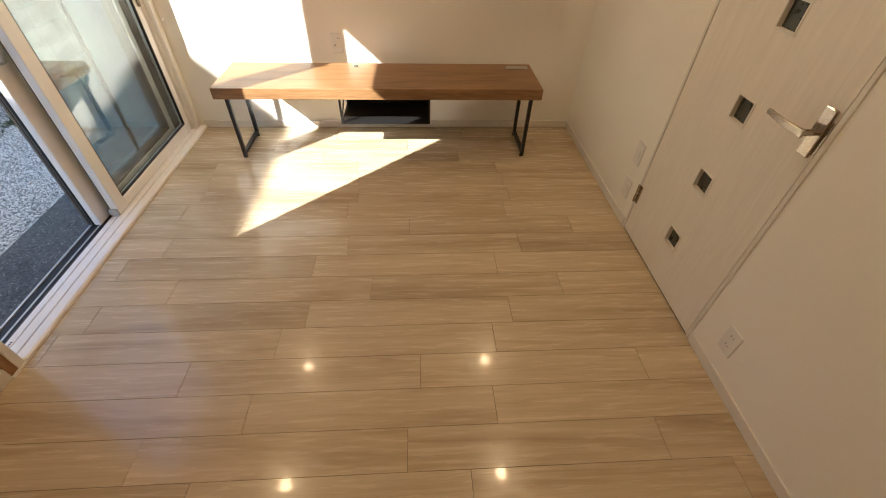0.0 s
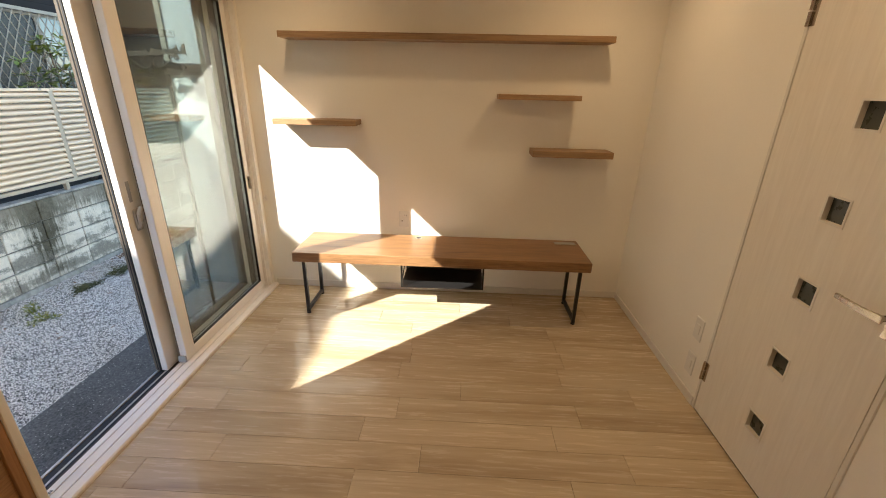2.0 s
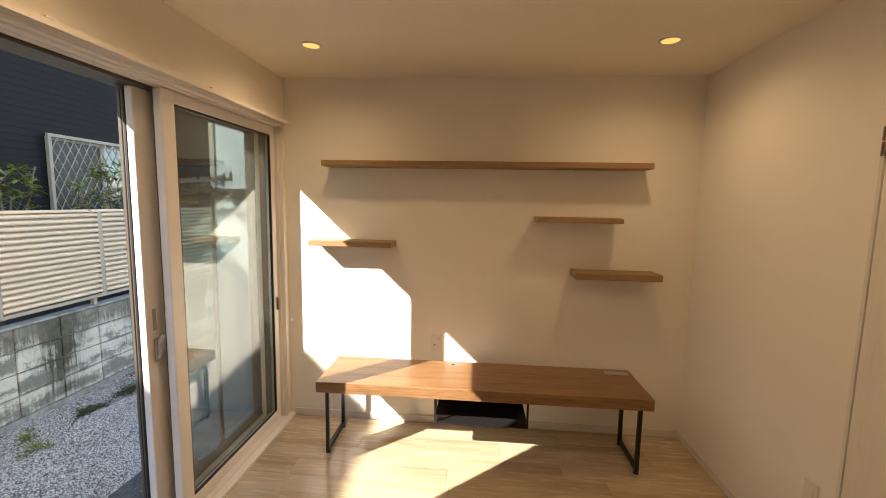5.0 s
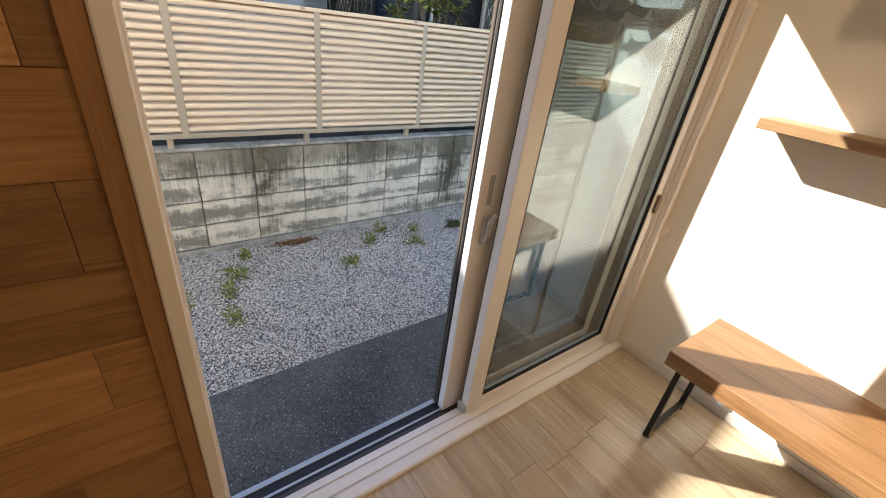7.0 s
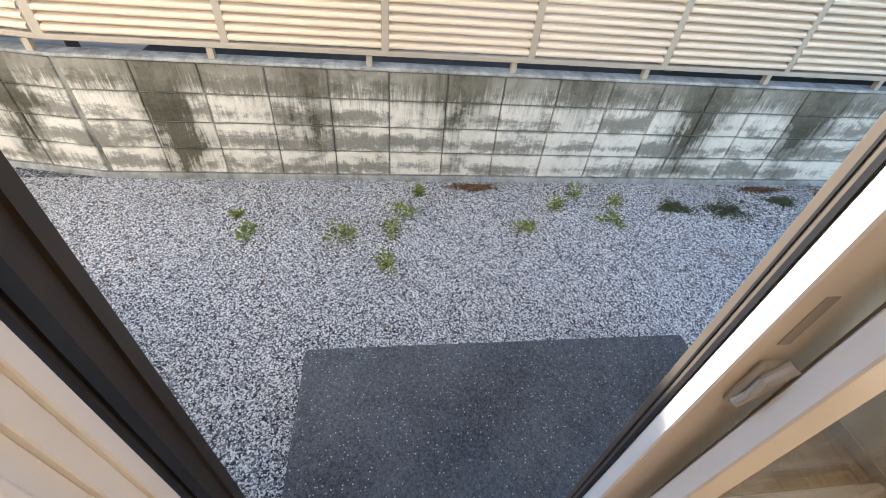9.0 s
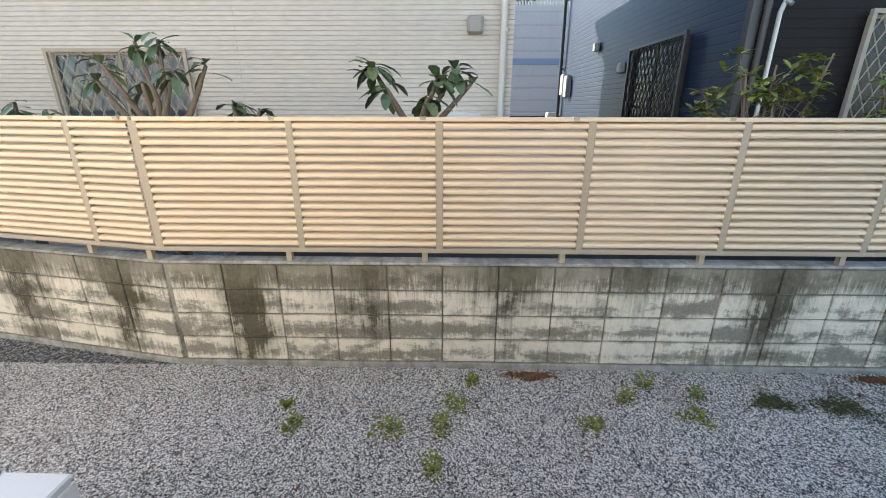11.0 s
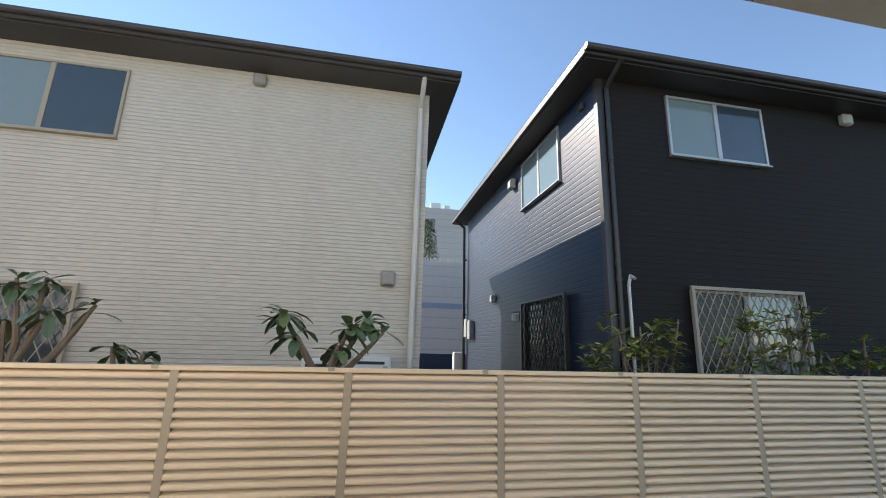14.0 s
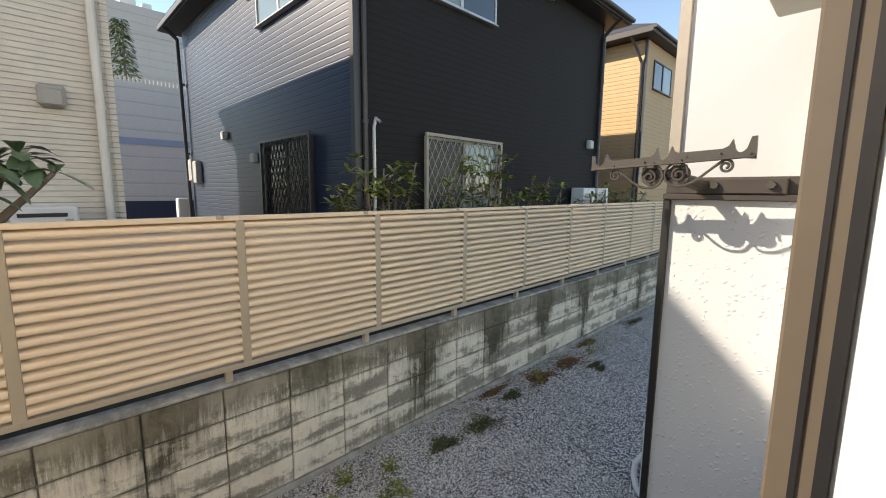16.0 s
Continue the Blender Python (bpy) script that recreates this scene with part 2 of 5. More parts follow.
def block_mat():
    """Pale concrete block face: ragged grey patches low on each block, olive-black runs under the fence supports, damp top course."""
    m = Mat("weathered_block", (0.5, 0.48, 0.44), 0.9)
    v = m.world_coords()
    fine, grit, blot, wide = m.noise(v, 75, 4, 0.7), m.noise(v, 210, 3, 0.7), m.noise(v, 6.5, 7, 0.72, 0.6), m.noise(v, 1.1, 3)
    drip = m.noise(m.world_coords((1, 46, 5)), 1.0, 5, 0.75, 0.4)
    streak = m.noise(m.world_coords((1, 21, 1.3)), 1.0, 5, 0.7, 0.5)
    tc = m.t.nodes.new("ShaderNodeTexCoord")
    sep = m.t.nodes.new("ShaderNodeSeparateXYZ")
    m.link(tc.outputs["Object"], sep.inputs[0])
    col = m.ramp(blot, [(0.25, (0.52, 0.485, 0.42)), (0.48, (0.76, 0.72, 0.645)), (0.75, (0.88, 0.845, 0.77))])
    # ragged grey patch in the lower middle of a block, its upper edge broken into drips; some blocks have none
    low = m.math("MULTIPLY", m.math("ABSOLUTE", m.math("ADD", sep.outputs["Z"], 0.03)), 13.0)
    lumps = m.noise(m.world_coords((1, 0.8, 1.7)), 4.2, 9, 0.74, 0.3)
    patch = m.math("ADD", m.math("MULTIPLY", m.math("SUBTRACT", lumps, 0.44), 7.0), m.math("MULTIPLY", m.math("SUBTRACT", m.random(), 0.25), 1.5))
    patch = m.math("ADD", m.math("SUBTRACT", patch, low), m.math("MULTIPLY", m.math("SUBTRACT", drip, 0.5), 2.6))
    patch = m.math("ADD", patch, m.math("MULTIPLY", m.math("SUBTRACT", fine, 0.5), 1.6))
    damp = m.ramp(m.mix(0.5, fine, drip), [(0.3, (0.04, 0.037, 0.029)), (0.55, (0.10, 0.093, 0.074)), (0.75, (0.24, 0.222, 0.182))])
    col = m.mix(m.ramp(patch, [(-0.0, (0,)), (0.5, (0.5,)), (1.0, (0.85,))]), col, damp)
    # dirt along the joints
    rim = m.math("ADD", m.math("MULTIPLY", m.math("ABSOLUTE", sep.outputs["Z"]), 26.0), m.math("MULTIPLY", m.math("SUBTRACT", lumps, 0.5), 3.0))
    col = m.mix(m.ramp(m.math("SUBTRACT", rim, 2.25), [(0.0, (0,)), (0.6, (0.75,))]), col, (0.10, 0.092, 0.07))
    col = m.mix(0.13, col, m.ramp(fine, [(0.3, (0.10, 0.092, 0.075)), (0.7, (0.78, 0.73, 0.63))]))
    col = m.mix(0.10, col, m.ramp(grit, [(0.35, (0.04, 0.04, 0.035)), (0.65, (0.85, 0.82, 0.75))]))
    # dark runs: strongest near the top, in bands about one fence bay apart, of uneven width
    g = m.t.nodes.new("ShaderNodeNewGeometry")
    ws = m.t.nodes.new("ShaderNodeSeparateXYZ")
    m.link(g.outputs["Position"], ws.inputs[0])
    phase = m.math("FRACT", m.math("MULTIPLY", m.math("ADD", ws.outputs["Y"], 20.41 - 0.09), 1 / 1.022))
    near = m.math("MULTIPLY", m.math("ABSOLUTE", m.math("SUBTRACT", phase, 0.5)), 3.4)
    fall = m.math("MULTIPLY", m.math("SUBTRACT", 0.355, ws.outputs["Z"]), 0.95)
    run = m.math("SUBTRACT", m.math("ADD", 0.15, m.math("MULTIPLY", streak, 2.2)), m.math("ADD", near, fall))
    run = m.math("ADD", run, m.math("MULTIPLY", m.math("SUBTRACT", wide, 0.47), 4.6))
    run = m.math("ADD", run, m.math("MULTIPLY", m.math("SUBTRACT", blot, 0.5), 2.2))
    col = m.mix(m.ramp(run, [(0.15, (0,)), (0.75, (0.5,)), (1.4, (0.93,))]), col, m.ramp(fine, [(0.3, (0.025, 0.022, 0.011)), (0.7, (0.085, 0.076, 0.04))]))
    # damp top course, broken by pale drips
    top = m.math("SUBTRACT", m.math("ADD", m.math("MULTIPLY", ws.outputs["Z"], 4.4), m.math("MULTIPLY", drip, 2.6)), 1.6)
    col = m.mix(m.ramp(top, [(0.1, (0,)), (0.8, (0.75,))]), col, m.ramp(blot, [(0.35, (0.07, 0.064, 0.043)), (0.65, (0.23, 0.21, 0.165))]))
    m.colour(m.mix(1.0, col, (1.0, 0.94, 0.845), "MULTIPLY"))
    m.bump(m.mix(0.5, fine, grit), 0.9, 0.004)
    return m.m


BLOCK = block_mat()
# soil colour with the shade behind the fence painted in
GAP_SHADE = concrete("gap_shade_soil", (0.055, 0.045, 0.033), (0.035, 0.028, 0.02), (0.015, 0.013, 0.01), 0.3)
MORTAR = concrete("mortar", (0.36, 0.34, 0.29), (0.24, 0.225, 0.185), (0.08, 0.074, 0.058), 0.8)
COPING = concrete("coping_concrete", (0.50, 0.47, 0.42), (0.36, 0.34, 0.295), (0.17, 0.16, 0.135), 0.5)
def slab_mat():
    """Dark mottled concrete with exposed pale specks."""
    m = Mat("step_slab_concrete", (0.07, 0.07, 0.07), 0.85)
    v = m.world_coords()
    big, fine = m.noise(v, 2.2, 5, 0.6), m.noise(v, 90, 4, 0.75)
    cells = m.node("ShaderNodeTexVoronoi", Scale=70.0, Randomness=1.0)
    m.link(v, cells.inputs["Vector"])
    sep = m.t.nodes.new("ShaderNodeSeparateColor")
    m.link(cells.outputs["Color"], sep.inputs[0])
    speck = m.math("MULTIPLY", m.ramp(cells.outputs["Distance"], [(0.16, (1,)), (0.3, (0,))]), m.ramp(sep.outputs[0], [(0.66, (0,)), (0.85, (1,))]))
    col = m.mix(0.6, m.ramp(big, [(0.35, (0.03, 0.03, 0.029)), (0.62, (0.13, 0.128, 0.12))]), m.ramp(fine, [(0.38, (0.018, 0.018, 0.018)), (0.68, (0.19, 0.187, 0.176))]))
    m.colour(m.mix(speck, col, (0.42, 0.41, 0.37)))
    m.bump(m.mix(0.5, fine, big), 0.6, 0.004)
    return m.m


SLAB = slab_mat()


def gravel_bed():
    m = Mat("gravel_bed", (0.4, 0.4, 0.4), 0.95)
    v = m.world_coords()
    cells = m.node("ShaderNodeTexVoronoi", Scale=85.0)
    m.link(v, cells.inputs["Vector"])
    sep = m.t.nodes.new("ShaderNodeSeparateColor")
    m.link(cells.outputs["Color"], sep.inputs[0])
    # bed kept dark: the shade between the stones is put into its colour
    col = m.ramp(sep.outputs[0], [(0.0, (0.02, 0.019, 0.018)), (0.35, (0.06, 0.057, 0.052)), (0.65, (0.18, 0.17, 0.155)), (1, (0.45, 0.43, 0.39))])
    soil = m.noise(v, 1.7, 5, 0.65)
    col = m.mix(m.ramp(soil, [(0.52, (0,)), (0.72, (0.55,))]), col, (0.15, 0.125, 0.09))
    m.colour(col)
    m.bump(m.ramp(cells.outputs["Distance"], [(0, (1,)), (0.6, (0,))]), 0.9, 0.012)
    return m.m


def stone_mat():
    m = Mat("gravel_stone", (0.5, 0.5, 0.5), 0.85)
    f = m.noise(m.world_coords(), 160, 3)
    col = m.ramp(m.island(), [(0.0, (0.05, 0.047, 0.044)), (0.2, (0.20, 0.188, 0.172)), (0.36, (0.66, 0.62, 0.565)), (0.7, (0.87, 0.825, 0.755)), (1.0, (0.96, 0.92, 0.85))])
    soil = m.noise(m.world_coords(), 1.7, 5, 0.65)
    ws = m.t.nodes.new("ShaderNodeSeparateXYZ")
    g = m.t.nodes.new("ShaderNodeNewGeometry")
    m.link(g.outputs["Position"], ws.inputs[0])
    band = m.math("MULTIPLY", m.math("SUBTRACT", -2.35, ws.outputs["X"]), 0.32)
    col = m.mix(m.ramp(m.math("ADD", soil, band), [(0.55, (0,)), (0.95, (0.55,))]), col, (0.25, 0.205, 0.15))
    m.colour(m.mix(0.2, col, m.ramp(f, [(0.3, (0.2, 0.19, 0.18)), (0.7, (0.8, 0.78, 0.74))])))
    return m.m


GRAVEL, STONE = gravel_bed(), stone_mat()


def siding(name, colour, pitch, dark, strength=0.8, streak=0.12, rough=0.62, spec=0.5):
    """Cement siding with horizontal ribs of that pitch in metres, broken by short ledges."""
    m = Mat(name, colour, rough, 0, spec)
    w = m.node("ShaderNodeTexWave", Scale=0.314 / pitch, Distortion=0.35, Detail=2.0, Detail_Scale=2.0)
    w.bands_direction, w.wave_profile = "Z", "SAW"
    v = m.world_coords()
    m.link(v, w.inputs["Vector"])
    n, s = m.noise(m.world_coords((1, 1, 6)), 7, 4), m.noise(m.world_coords((2, 2, 0.2)), 1.4, 3)
    line = m.ramp(w.outputs["Fac"], [(0.0, (0,)), (0.14, (1,)), (0.9, (0.85,)), (1.0, (0,))])
    col = m.ramp(n, [(0.3, tuple(c * 0.9 for c in colour)), (0.7, tuple(min(1, c * 1.06) for c in colour))])
    col = m.mix(m.math("MULTIPLY", m.ramp(line, [(0, (1,)), (0.6, (0,))]), 0.5), col, dark)
    col = m.mix(m.ramp(s, [(0.5, (0,)), (0.75, (streak,))]), col, dark)
    m.colour(col)
    m.bump(m.mix(0.2, line, n), strength, 0.012)
    return m.m


CREAM = siding("cream_siding", (0.63, 0.57, 0.48), 0.055, (0.36, 0.32, 0.265))
# one dark siding in two tones; how light colours each side is painted in
NAVY = siding("siding_shade_navy", (0.006, 0.018, 0.048), 0.095, (0.003, 0.007, 0.016), 0.4, 0.12, 0.46, 0.6)
CHARCOAL = siding("siding_shade_charcoal", (0.0245, 0.021, 0.0195), 0.095, (0.011, 0.010, 0.009), 0.4, 0.12, 0.7, 0.17)
TAN = siding("tan_siding", (0.56, 0.36, 0.185), 0.12, (0.3, 0.2, 0.1))
GREYWALL = siding("grey_far_wall", (0.47, 0.455, 0.44), 0.6, (0.25, 0.26, 0.28))
ROOF = plain("dark_roof", (0.05, 0.048, 0.05), 0.6)
EAVE = plain("brown_eave", (0.055, 0.048, 0.045), 0.5)
GRILLE = plain("grille_aluminium", (0.42, 0.36, 0.275), 0.5, 0.0, spec=0.25)
ALU = plain("silver_aluminium", (0.52, 0.50, 0.47), 0.35, 0.5)
PIPE_W = plain("cream_downpipe", (0.66, 0.62, 0.55), 0.45)
PIPE_D = plain("dark_downpipe", (0.05, 0.045, 0.043), 0.4)
BARK = plain("grey_bark", (0.20, 0.155, 0.115), 0.9, vary=0.3, grain=60, bump=0.6)


def leaf_mat(name, a, b, c, rough=0.42):
    m = Mat(name, b, rough)
    m.colour(m.mix(0.25, m.ramp(m.island(), [(0, a), (0.55, b), (1, c)]), m.ramp(m.noise(m.world_coords(), 40, 2), [(0.3, a), (0.7, c)])))
    return m.m


LEAF_BIG = leaf_mat("glossy_shrub_leaf", (0.045, 0.085, 0.04), (0.095, 0.155, 0.075), (0.18, 0.21, 0.09), 0.32)
LEAF = leaf_mat("bush_leaf", (0.07, 0.11, 0.02), (0.19, 0.24, 0.04), (0.42, 0.42, 0.08))
WEED = leaf_mat("weed_leaf", (0.045, 0.08, 0.012), (0.14, 0.175, 0.024), (0.38, 0.33, 0.05), 0.6)
DEAD_LEAF = leaf_mat("dead_leaf", (0.06, 0.025, 0.012), (0.16, 0.07, 0.028), (0.30, 0.15, 0.05), 0.8)
MOSS = leaf_mat("dark_moss", (0.03, 0.036, 0.012), (0.065, 0.072, 0.022), (0.13, 0.115, 0.04), 0.9)

WHITE_PANEL = plain("white_panel", (0.44, 0.455, 0.475), 0.5, vary=0.03, bump=0.15)
TAUPE = plain("taupe_metal", (0.30, 0.265, 0.225), 0.42, 0.1)
BRONZE_D = plain("dark_bronze", (0.055, 0.045, 0.04), 0.45, 0.3)
AC_WHITE = plain("air_conditioner_white", (0.72, 0.71, 0.68), 0.4, vary=0.03)
AC_GREY = plain("pale_grey_plastic", (0.55, 0.54, 0.50), 0.5)
TEAL = plain("teal_badge", (0.02, 0.20, 0.24), 0.4)
TEALBAND = plain("faded_blue_band", (0.22, 0.28, 0.38), 0.6)
VENT_GREY = plain("vent_grey", (0.34, 0.315, 0.28), 0.5)

# ---------------------------------------------------------------- building kit
def box(bm, x0, x1, y0, y1, z0, z1, bevel=0.0, turn=None):
    """Adds a box, with softened edges if bevel is given, and turned by a matrix if turn is given."""
    made = bmesh.ops.create_cube(bm, size=1.0)["verts"]
    for v in made:
        v.co = Vector(((x0 + x1) / 2 + v.co.x * (x1 - x0), (y0 + y1) / 2 + v.co.y * (y1 - y0), (z0 + z1) / 2 + v.co.z * (z1 - z0)))
    if bevel:
        edges = {e for v in made for e in v.link_edges}
        got = bmesh.ops.bevel(bm, geom=list(edges), offset=bevel, segments=1, affect="EDGES", profile=0.5)
        made = list({v for f in got["faces"] for v in f.verts} | {v for v in made if v.is_valid})
    if turn is not None:
        bmesh.ops.transform(bm, matrix=turn, verts=made)
    return made


def rod(bm, a, b, r, r2=None, sides=10):
    """Adds a round bar from a to b."""
    a, b = Vector(a), Vector(b)
    d = b - a
    m = Matrix.Translation((a + b) / 2) @ d.to_track_quat("Z", "Y").to_matrix().to_4x4()
    bmesh.ops.create_cone(bm, cap_ends=True, segments=sides, radius1=r, radius2=r if r2 is None else r2, depth=d.length, matrix=m)


def path_rod(bm, pts, r, sides=8):
    for a, b in zip(pts, pts[1:]):
        rod(bm, a, b, r, sides=sides)
    for p in pts[1:-1]:
        bmesh.ops.create_uvsphere(bm, u_segments=8, v_segments=5, radius=r * 1.02, matrix=Matrix.Translation(p))


def fresh(*boxes, bevel=0.0):
    bm = bmesh.new()
    for b in boxes:
        box(bm, *b, bevel=bevel)
    return bm


def mesh_of(name, bm, material, smooth=False):
    me = bpy.data.meshes.new(name)
    bm.normal_update()
    bm.to_mesh(me)
    bm.free()
    me.materials.append(material)
    if smooth:
        for p in me.polygons:
            p.use_smooth = True
    return me


def part(name, bm, material, parent, label="", smooth=False):
    """One mesh under a thing or under a part."""
    ob = new(name, mesh_of(name, bm, material, smooth))
    ob.parent = parent
    if label:
        ob["label"] = label
    return ob


def piece(name, mesh, parent, at, turn=(0, 0, 0), scale=(1, 1, 1)):
    """One of many alike pieces, sharing its mesh."""
    ob = new(name, mesh)
    ob.parent = parent
    ob.location, ob.rotation_euler, ob.scale = at, turn, scale
    return ob


def solid(name, bm, material, label, category, kind="", group="", smooth=False):
    """A thing of a single mesh."""
    return tagged(new(name, mesh_of(name, bm, material, smooth)), label, category, group, kind)


def thing(name, label, category, kind="", group="", at=(0, 0, 0), rz=0):
    ob = new(name)
    ob.empty_display_size = 0.05
    ob.matrix_basis = pose(*at, 0, 0, rz)
    return tagged(ob, label, category, group, kind)

# ---------------------------------------------------------------- the room's shell
X_W, X_E, Y_N, Y_S, Z_C = -0.285, 2.43, 3.81, -1.6, 2.36     # inner faces of the walls, and the ceiling
WIN_S, WIN_N, WIN_T = 1.786, 3.775, 2.06                      # the window's opening
X_OUT = -0.475                                               # outer face of the house wall
GROUND = -0.54

wall_n = solid("wall_north", fresh((X_OUT + 0.02, X_E + 0.2, Y_N, 3.95, -0.02, Z_C + 0.1)), WALL, "cream wallpapered wall behind the low bench", "wall", "structure")
wall_w = solid("wall_west", fresh((X_OUT + 0.02, X_W, Y_S, WIN_S, -0.02, Z_C + 0.1), (X_OUT + 0.02, X_W, WIN_N, Y_N, -0.02, Z_C + 0.1), (X_OUT + 0.02, X_W, WIN_S, WIN_N, WIN_T, Z_C + 0.1)), WALL, "cream wallpapered wall with the sliding window", "wall", "structure")
wall_e = solid("wall_east", fresh((X_E, X_E + 0.12, Y_S, 1.868, -0.02, Z_C + 0.1), (X_E, X_E + 0.12, 2.618, Y_N, -0.02, Z_C + 0.1), (X_E, X_E + 0.12, 1.868, 2.618, 2.016, Z_C + 0.1)), WALL, "cream wallpapered wall with the white door", "wall", "structure")
wall_s = solid("wall_south", fresh((X_OUT, X_E + 0.2, Y_S - 0.12, Y_S, -0.02, Z_C + 0.1)), WALL, "cream wallpapered wall closing the room", "wall", "structure")
# unseen wall, added to keep skylight from leaking through the door gaps
leak_stop = solid("wall_leak_stop", fresh((X_E + 0.14, X_E + 0.2, Y_S, Y_N, -0.02, Z_C + 0.1)), WALL, "unseen plain wall blocking light leaks behind the door", "wall", "structure")
ceil_ob = solid("ceiling", fresh((X_OUT + 0.02, X_E + 0.2, Y_S - 0.12, 3.95, Z_C, Z_C + 0.12)), CEIL, "cream papered ceiling with round downlights", "ceiling", "structure")
floor_ob = solid("floor", fresh((X_W + 0.003, X_E + 0.2, Y_S, 3.9, -0.08, -0.012)), DARK, "pale wood laminate floor in staggered planks", "floor", "structure")

# white skirting along the walls
for n, b in (("north", (X_W + 0.03, X_E - 0.009, Y_N - 0.009, Y_N - 0.0005, 0.0, 0.052)), ("east_a", (X_E - 0.009, X_E - 0.0005, 2.622, Y_N, 0.0, 0.052)),
             ("east_b", (X_E - 0.009, X_E - 0.0005, Y_S, 1.862, 0.0, 0.052)), ("west", (X_W + 0.018, X_W + 0.028, Y_S, 1.846, 0.0, 0.056))):
    solid("baseboard", fresh(b, bevel=0.002), SKIRT, "slim off-white skirting board along the wall", "baseboard", "structure")


# ---------------------------------------------------------------- wood-clad stretch of the west wall
clad = thing("wood_cladding", "warm brown horizontal wood planks beside the window", "wall cladding", "structure")
rows_z = [0.058] + [0.135 + 0.152 * k for k in range(16)]
rnd = random.Random(4)
joints = {7: 1.735, 5: 1.71, 8: 1.46, 4: 1.30, 6: 1.2, 3: 1.62, 9: 1.745}
for k, (za, zb) in enumerate(zip(rows_z, rows_z[1:])):
    zb = min(zb, Z_C)
    if zb - za < 0.02:
        continue
    cuts = [Y_S, -0.6 + rnd.uniform(-0.3, 0.3), 0.55 + rnd.uniform(-0.3, 0.3), joints.get(k, 1.15 + rnd.uniform(-0.25, 0.4)), 1.79]
    for ya, yb in zip(cuts, cuts[1:]):
        bm = fresh((X_W + 0.0005, X_W + 0.019 + rnd.uniform(-0.0012, 0.0012), ya + 0.0003, yb - 0.0003, za + 0.0003, zb - 0.0003), bevel=0.0011)
        me = mesh_of("plank", bm, CLAD)
        piece("plank", me, clad, (0, 0, 0))
part("corner_trim", fresh((X_W + 0.0005, X_W + 0.03, 1.79, 1.824, 0.0, Z_C), bevel=0.002), CLAD_UP, clad, "upright brown trim board")


# ---------------------------------------------------------------- door with six small square lights
def door_leaf():
    d = thing("door_1", "closed white wood-grain door with six small square lights", "door", "structure")
    xa, xb, ya, yb, zt = X_E - 0.004, X_E + 0.032, 1.888, 2.597, 1.994
    ha, hb, half = 2.181, 2.277, 0.048
    zs = [0.252 + 0.301 * k for k in range(6)]
    bm = fresh((xa, xb, ya, ha, 0.008, zt), (xa, xb, hb, yb, 0.008, zt))
    edges = [0.008] + [z + s * half for z in zs for s in (-1, 1)] + [zt]
    for a, b in zip(edges[::2], edges[1::2]):
        box(bm, xa, xb, ha, hb, a, b)
    bmesh.ops.remove_doubles(bm, verts=bm.verts, dist=0.0001)
    part("leaf", bm, DOOR, d)
    for z in zs:
        bm = bmesh.new()
        t = 0.007
        for b in ((xa - 0.003, xa + 0.028, ha, ha + t, z - half, z + half), (xa - 0.003, xa + 0.028, hb - t, hb, z - half, z + half),
                  (xa - 0.003, xa + 0.028, ha + t, hb - t, z - half, z - half + t), (xa - 0.003, xa + 0.028, ha + t, hb - t, z + half - t, z + half)):
            box(bm, *b)
        light_ob = part("light_surround", bm, SKIRT, d, "thin white surround")
        part("glass_pane", fresh((xa + 0.016, xa + 0.022, ha + t, hb - t, z - half + t, z + half - t)), FROST, light_ob, "dark frosted glass")
    # lever handle
    yh, zh = 1.918, 0.932
    bm = fresh((xa - 0.011, xa, yh - 0.021, yh + 0.021, zh - 0.072, zh + 0.072), bevel=0.003)
    plate = part("handle_plate", bm, CHROME, d, "satin chrome plate")
    bm = bmesh.new()
    rod(bm, (xa - 0.01, yh, zh), (xa - 0.052, yh, zh), 0.0095)
    for k in range(7):
        ya_, yb_ = yh - 0.012 + 0.022 * k, yh + 0.011 + 0.022 * k
        dip = 0.010 * math.sin(math.pi * k / 6)
        box(bm, xa - 0.062 + dip * 0.4, xa - 0.052 + dip * 0.4, ya_, yb_, zh - 0.012 + 0.0006 * k - dip * 0.5, zh + 0.012 - 0.0006 * k - dip * 0.5, bevel=0.002)
    part("lever", bm, CHROME, plate, "satin chrome lever")
    part("latch_plate", fresh((xa - 0.002, xa, 1.889, 1.896, zh - 0.06, zh + 0.04)), CHROME, d)
    for z in (0.234, 1.79):
        bm = fresh((xa - 0.003, xa, 2.577, 2.597, z - 0.05, z + 0.05))
        rod(bm, (xa - 0.007, 2.603, z - 0.05), (xa - 0.007, 2.603, z - 0.003), 0.007)
        rod(bm, (xa - 0.007, 2.603, z + 0.003), (xa - 0.007, 2.603, z + 0.05), 0.007)
        part("hinge", bm, CHROME, d, "satin metal hinge")
    bm = fresh((X_E - 0.006, X_E + 0.1, 1.868, 1.885, 0.0, 2.0), (X_E - 0.006, X_E + 0.1, 2.602, 2.618, 0.0, 2.0), (X_E - 0.006, X_E + 0.1, 1.868, 2.618, 2.0, 2.016), bevel=0.0015)
    part("door_frame", bm, SKIRT, d)
    # dark sheet over the whole opening stands in for shade in the leaf's gaps
    part("door_stop", fresh((X_E + 0.034, X_E + 0.05, 1.885, 2.602, 0.0, 2.0)), DARK, d)


door_leaf()


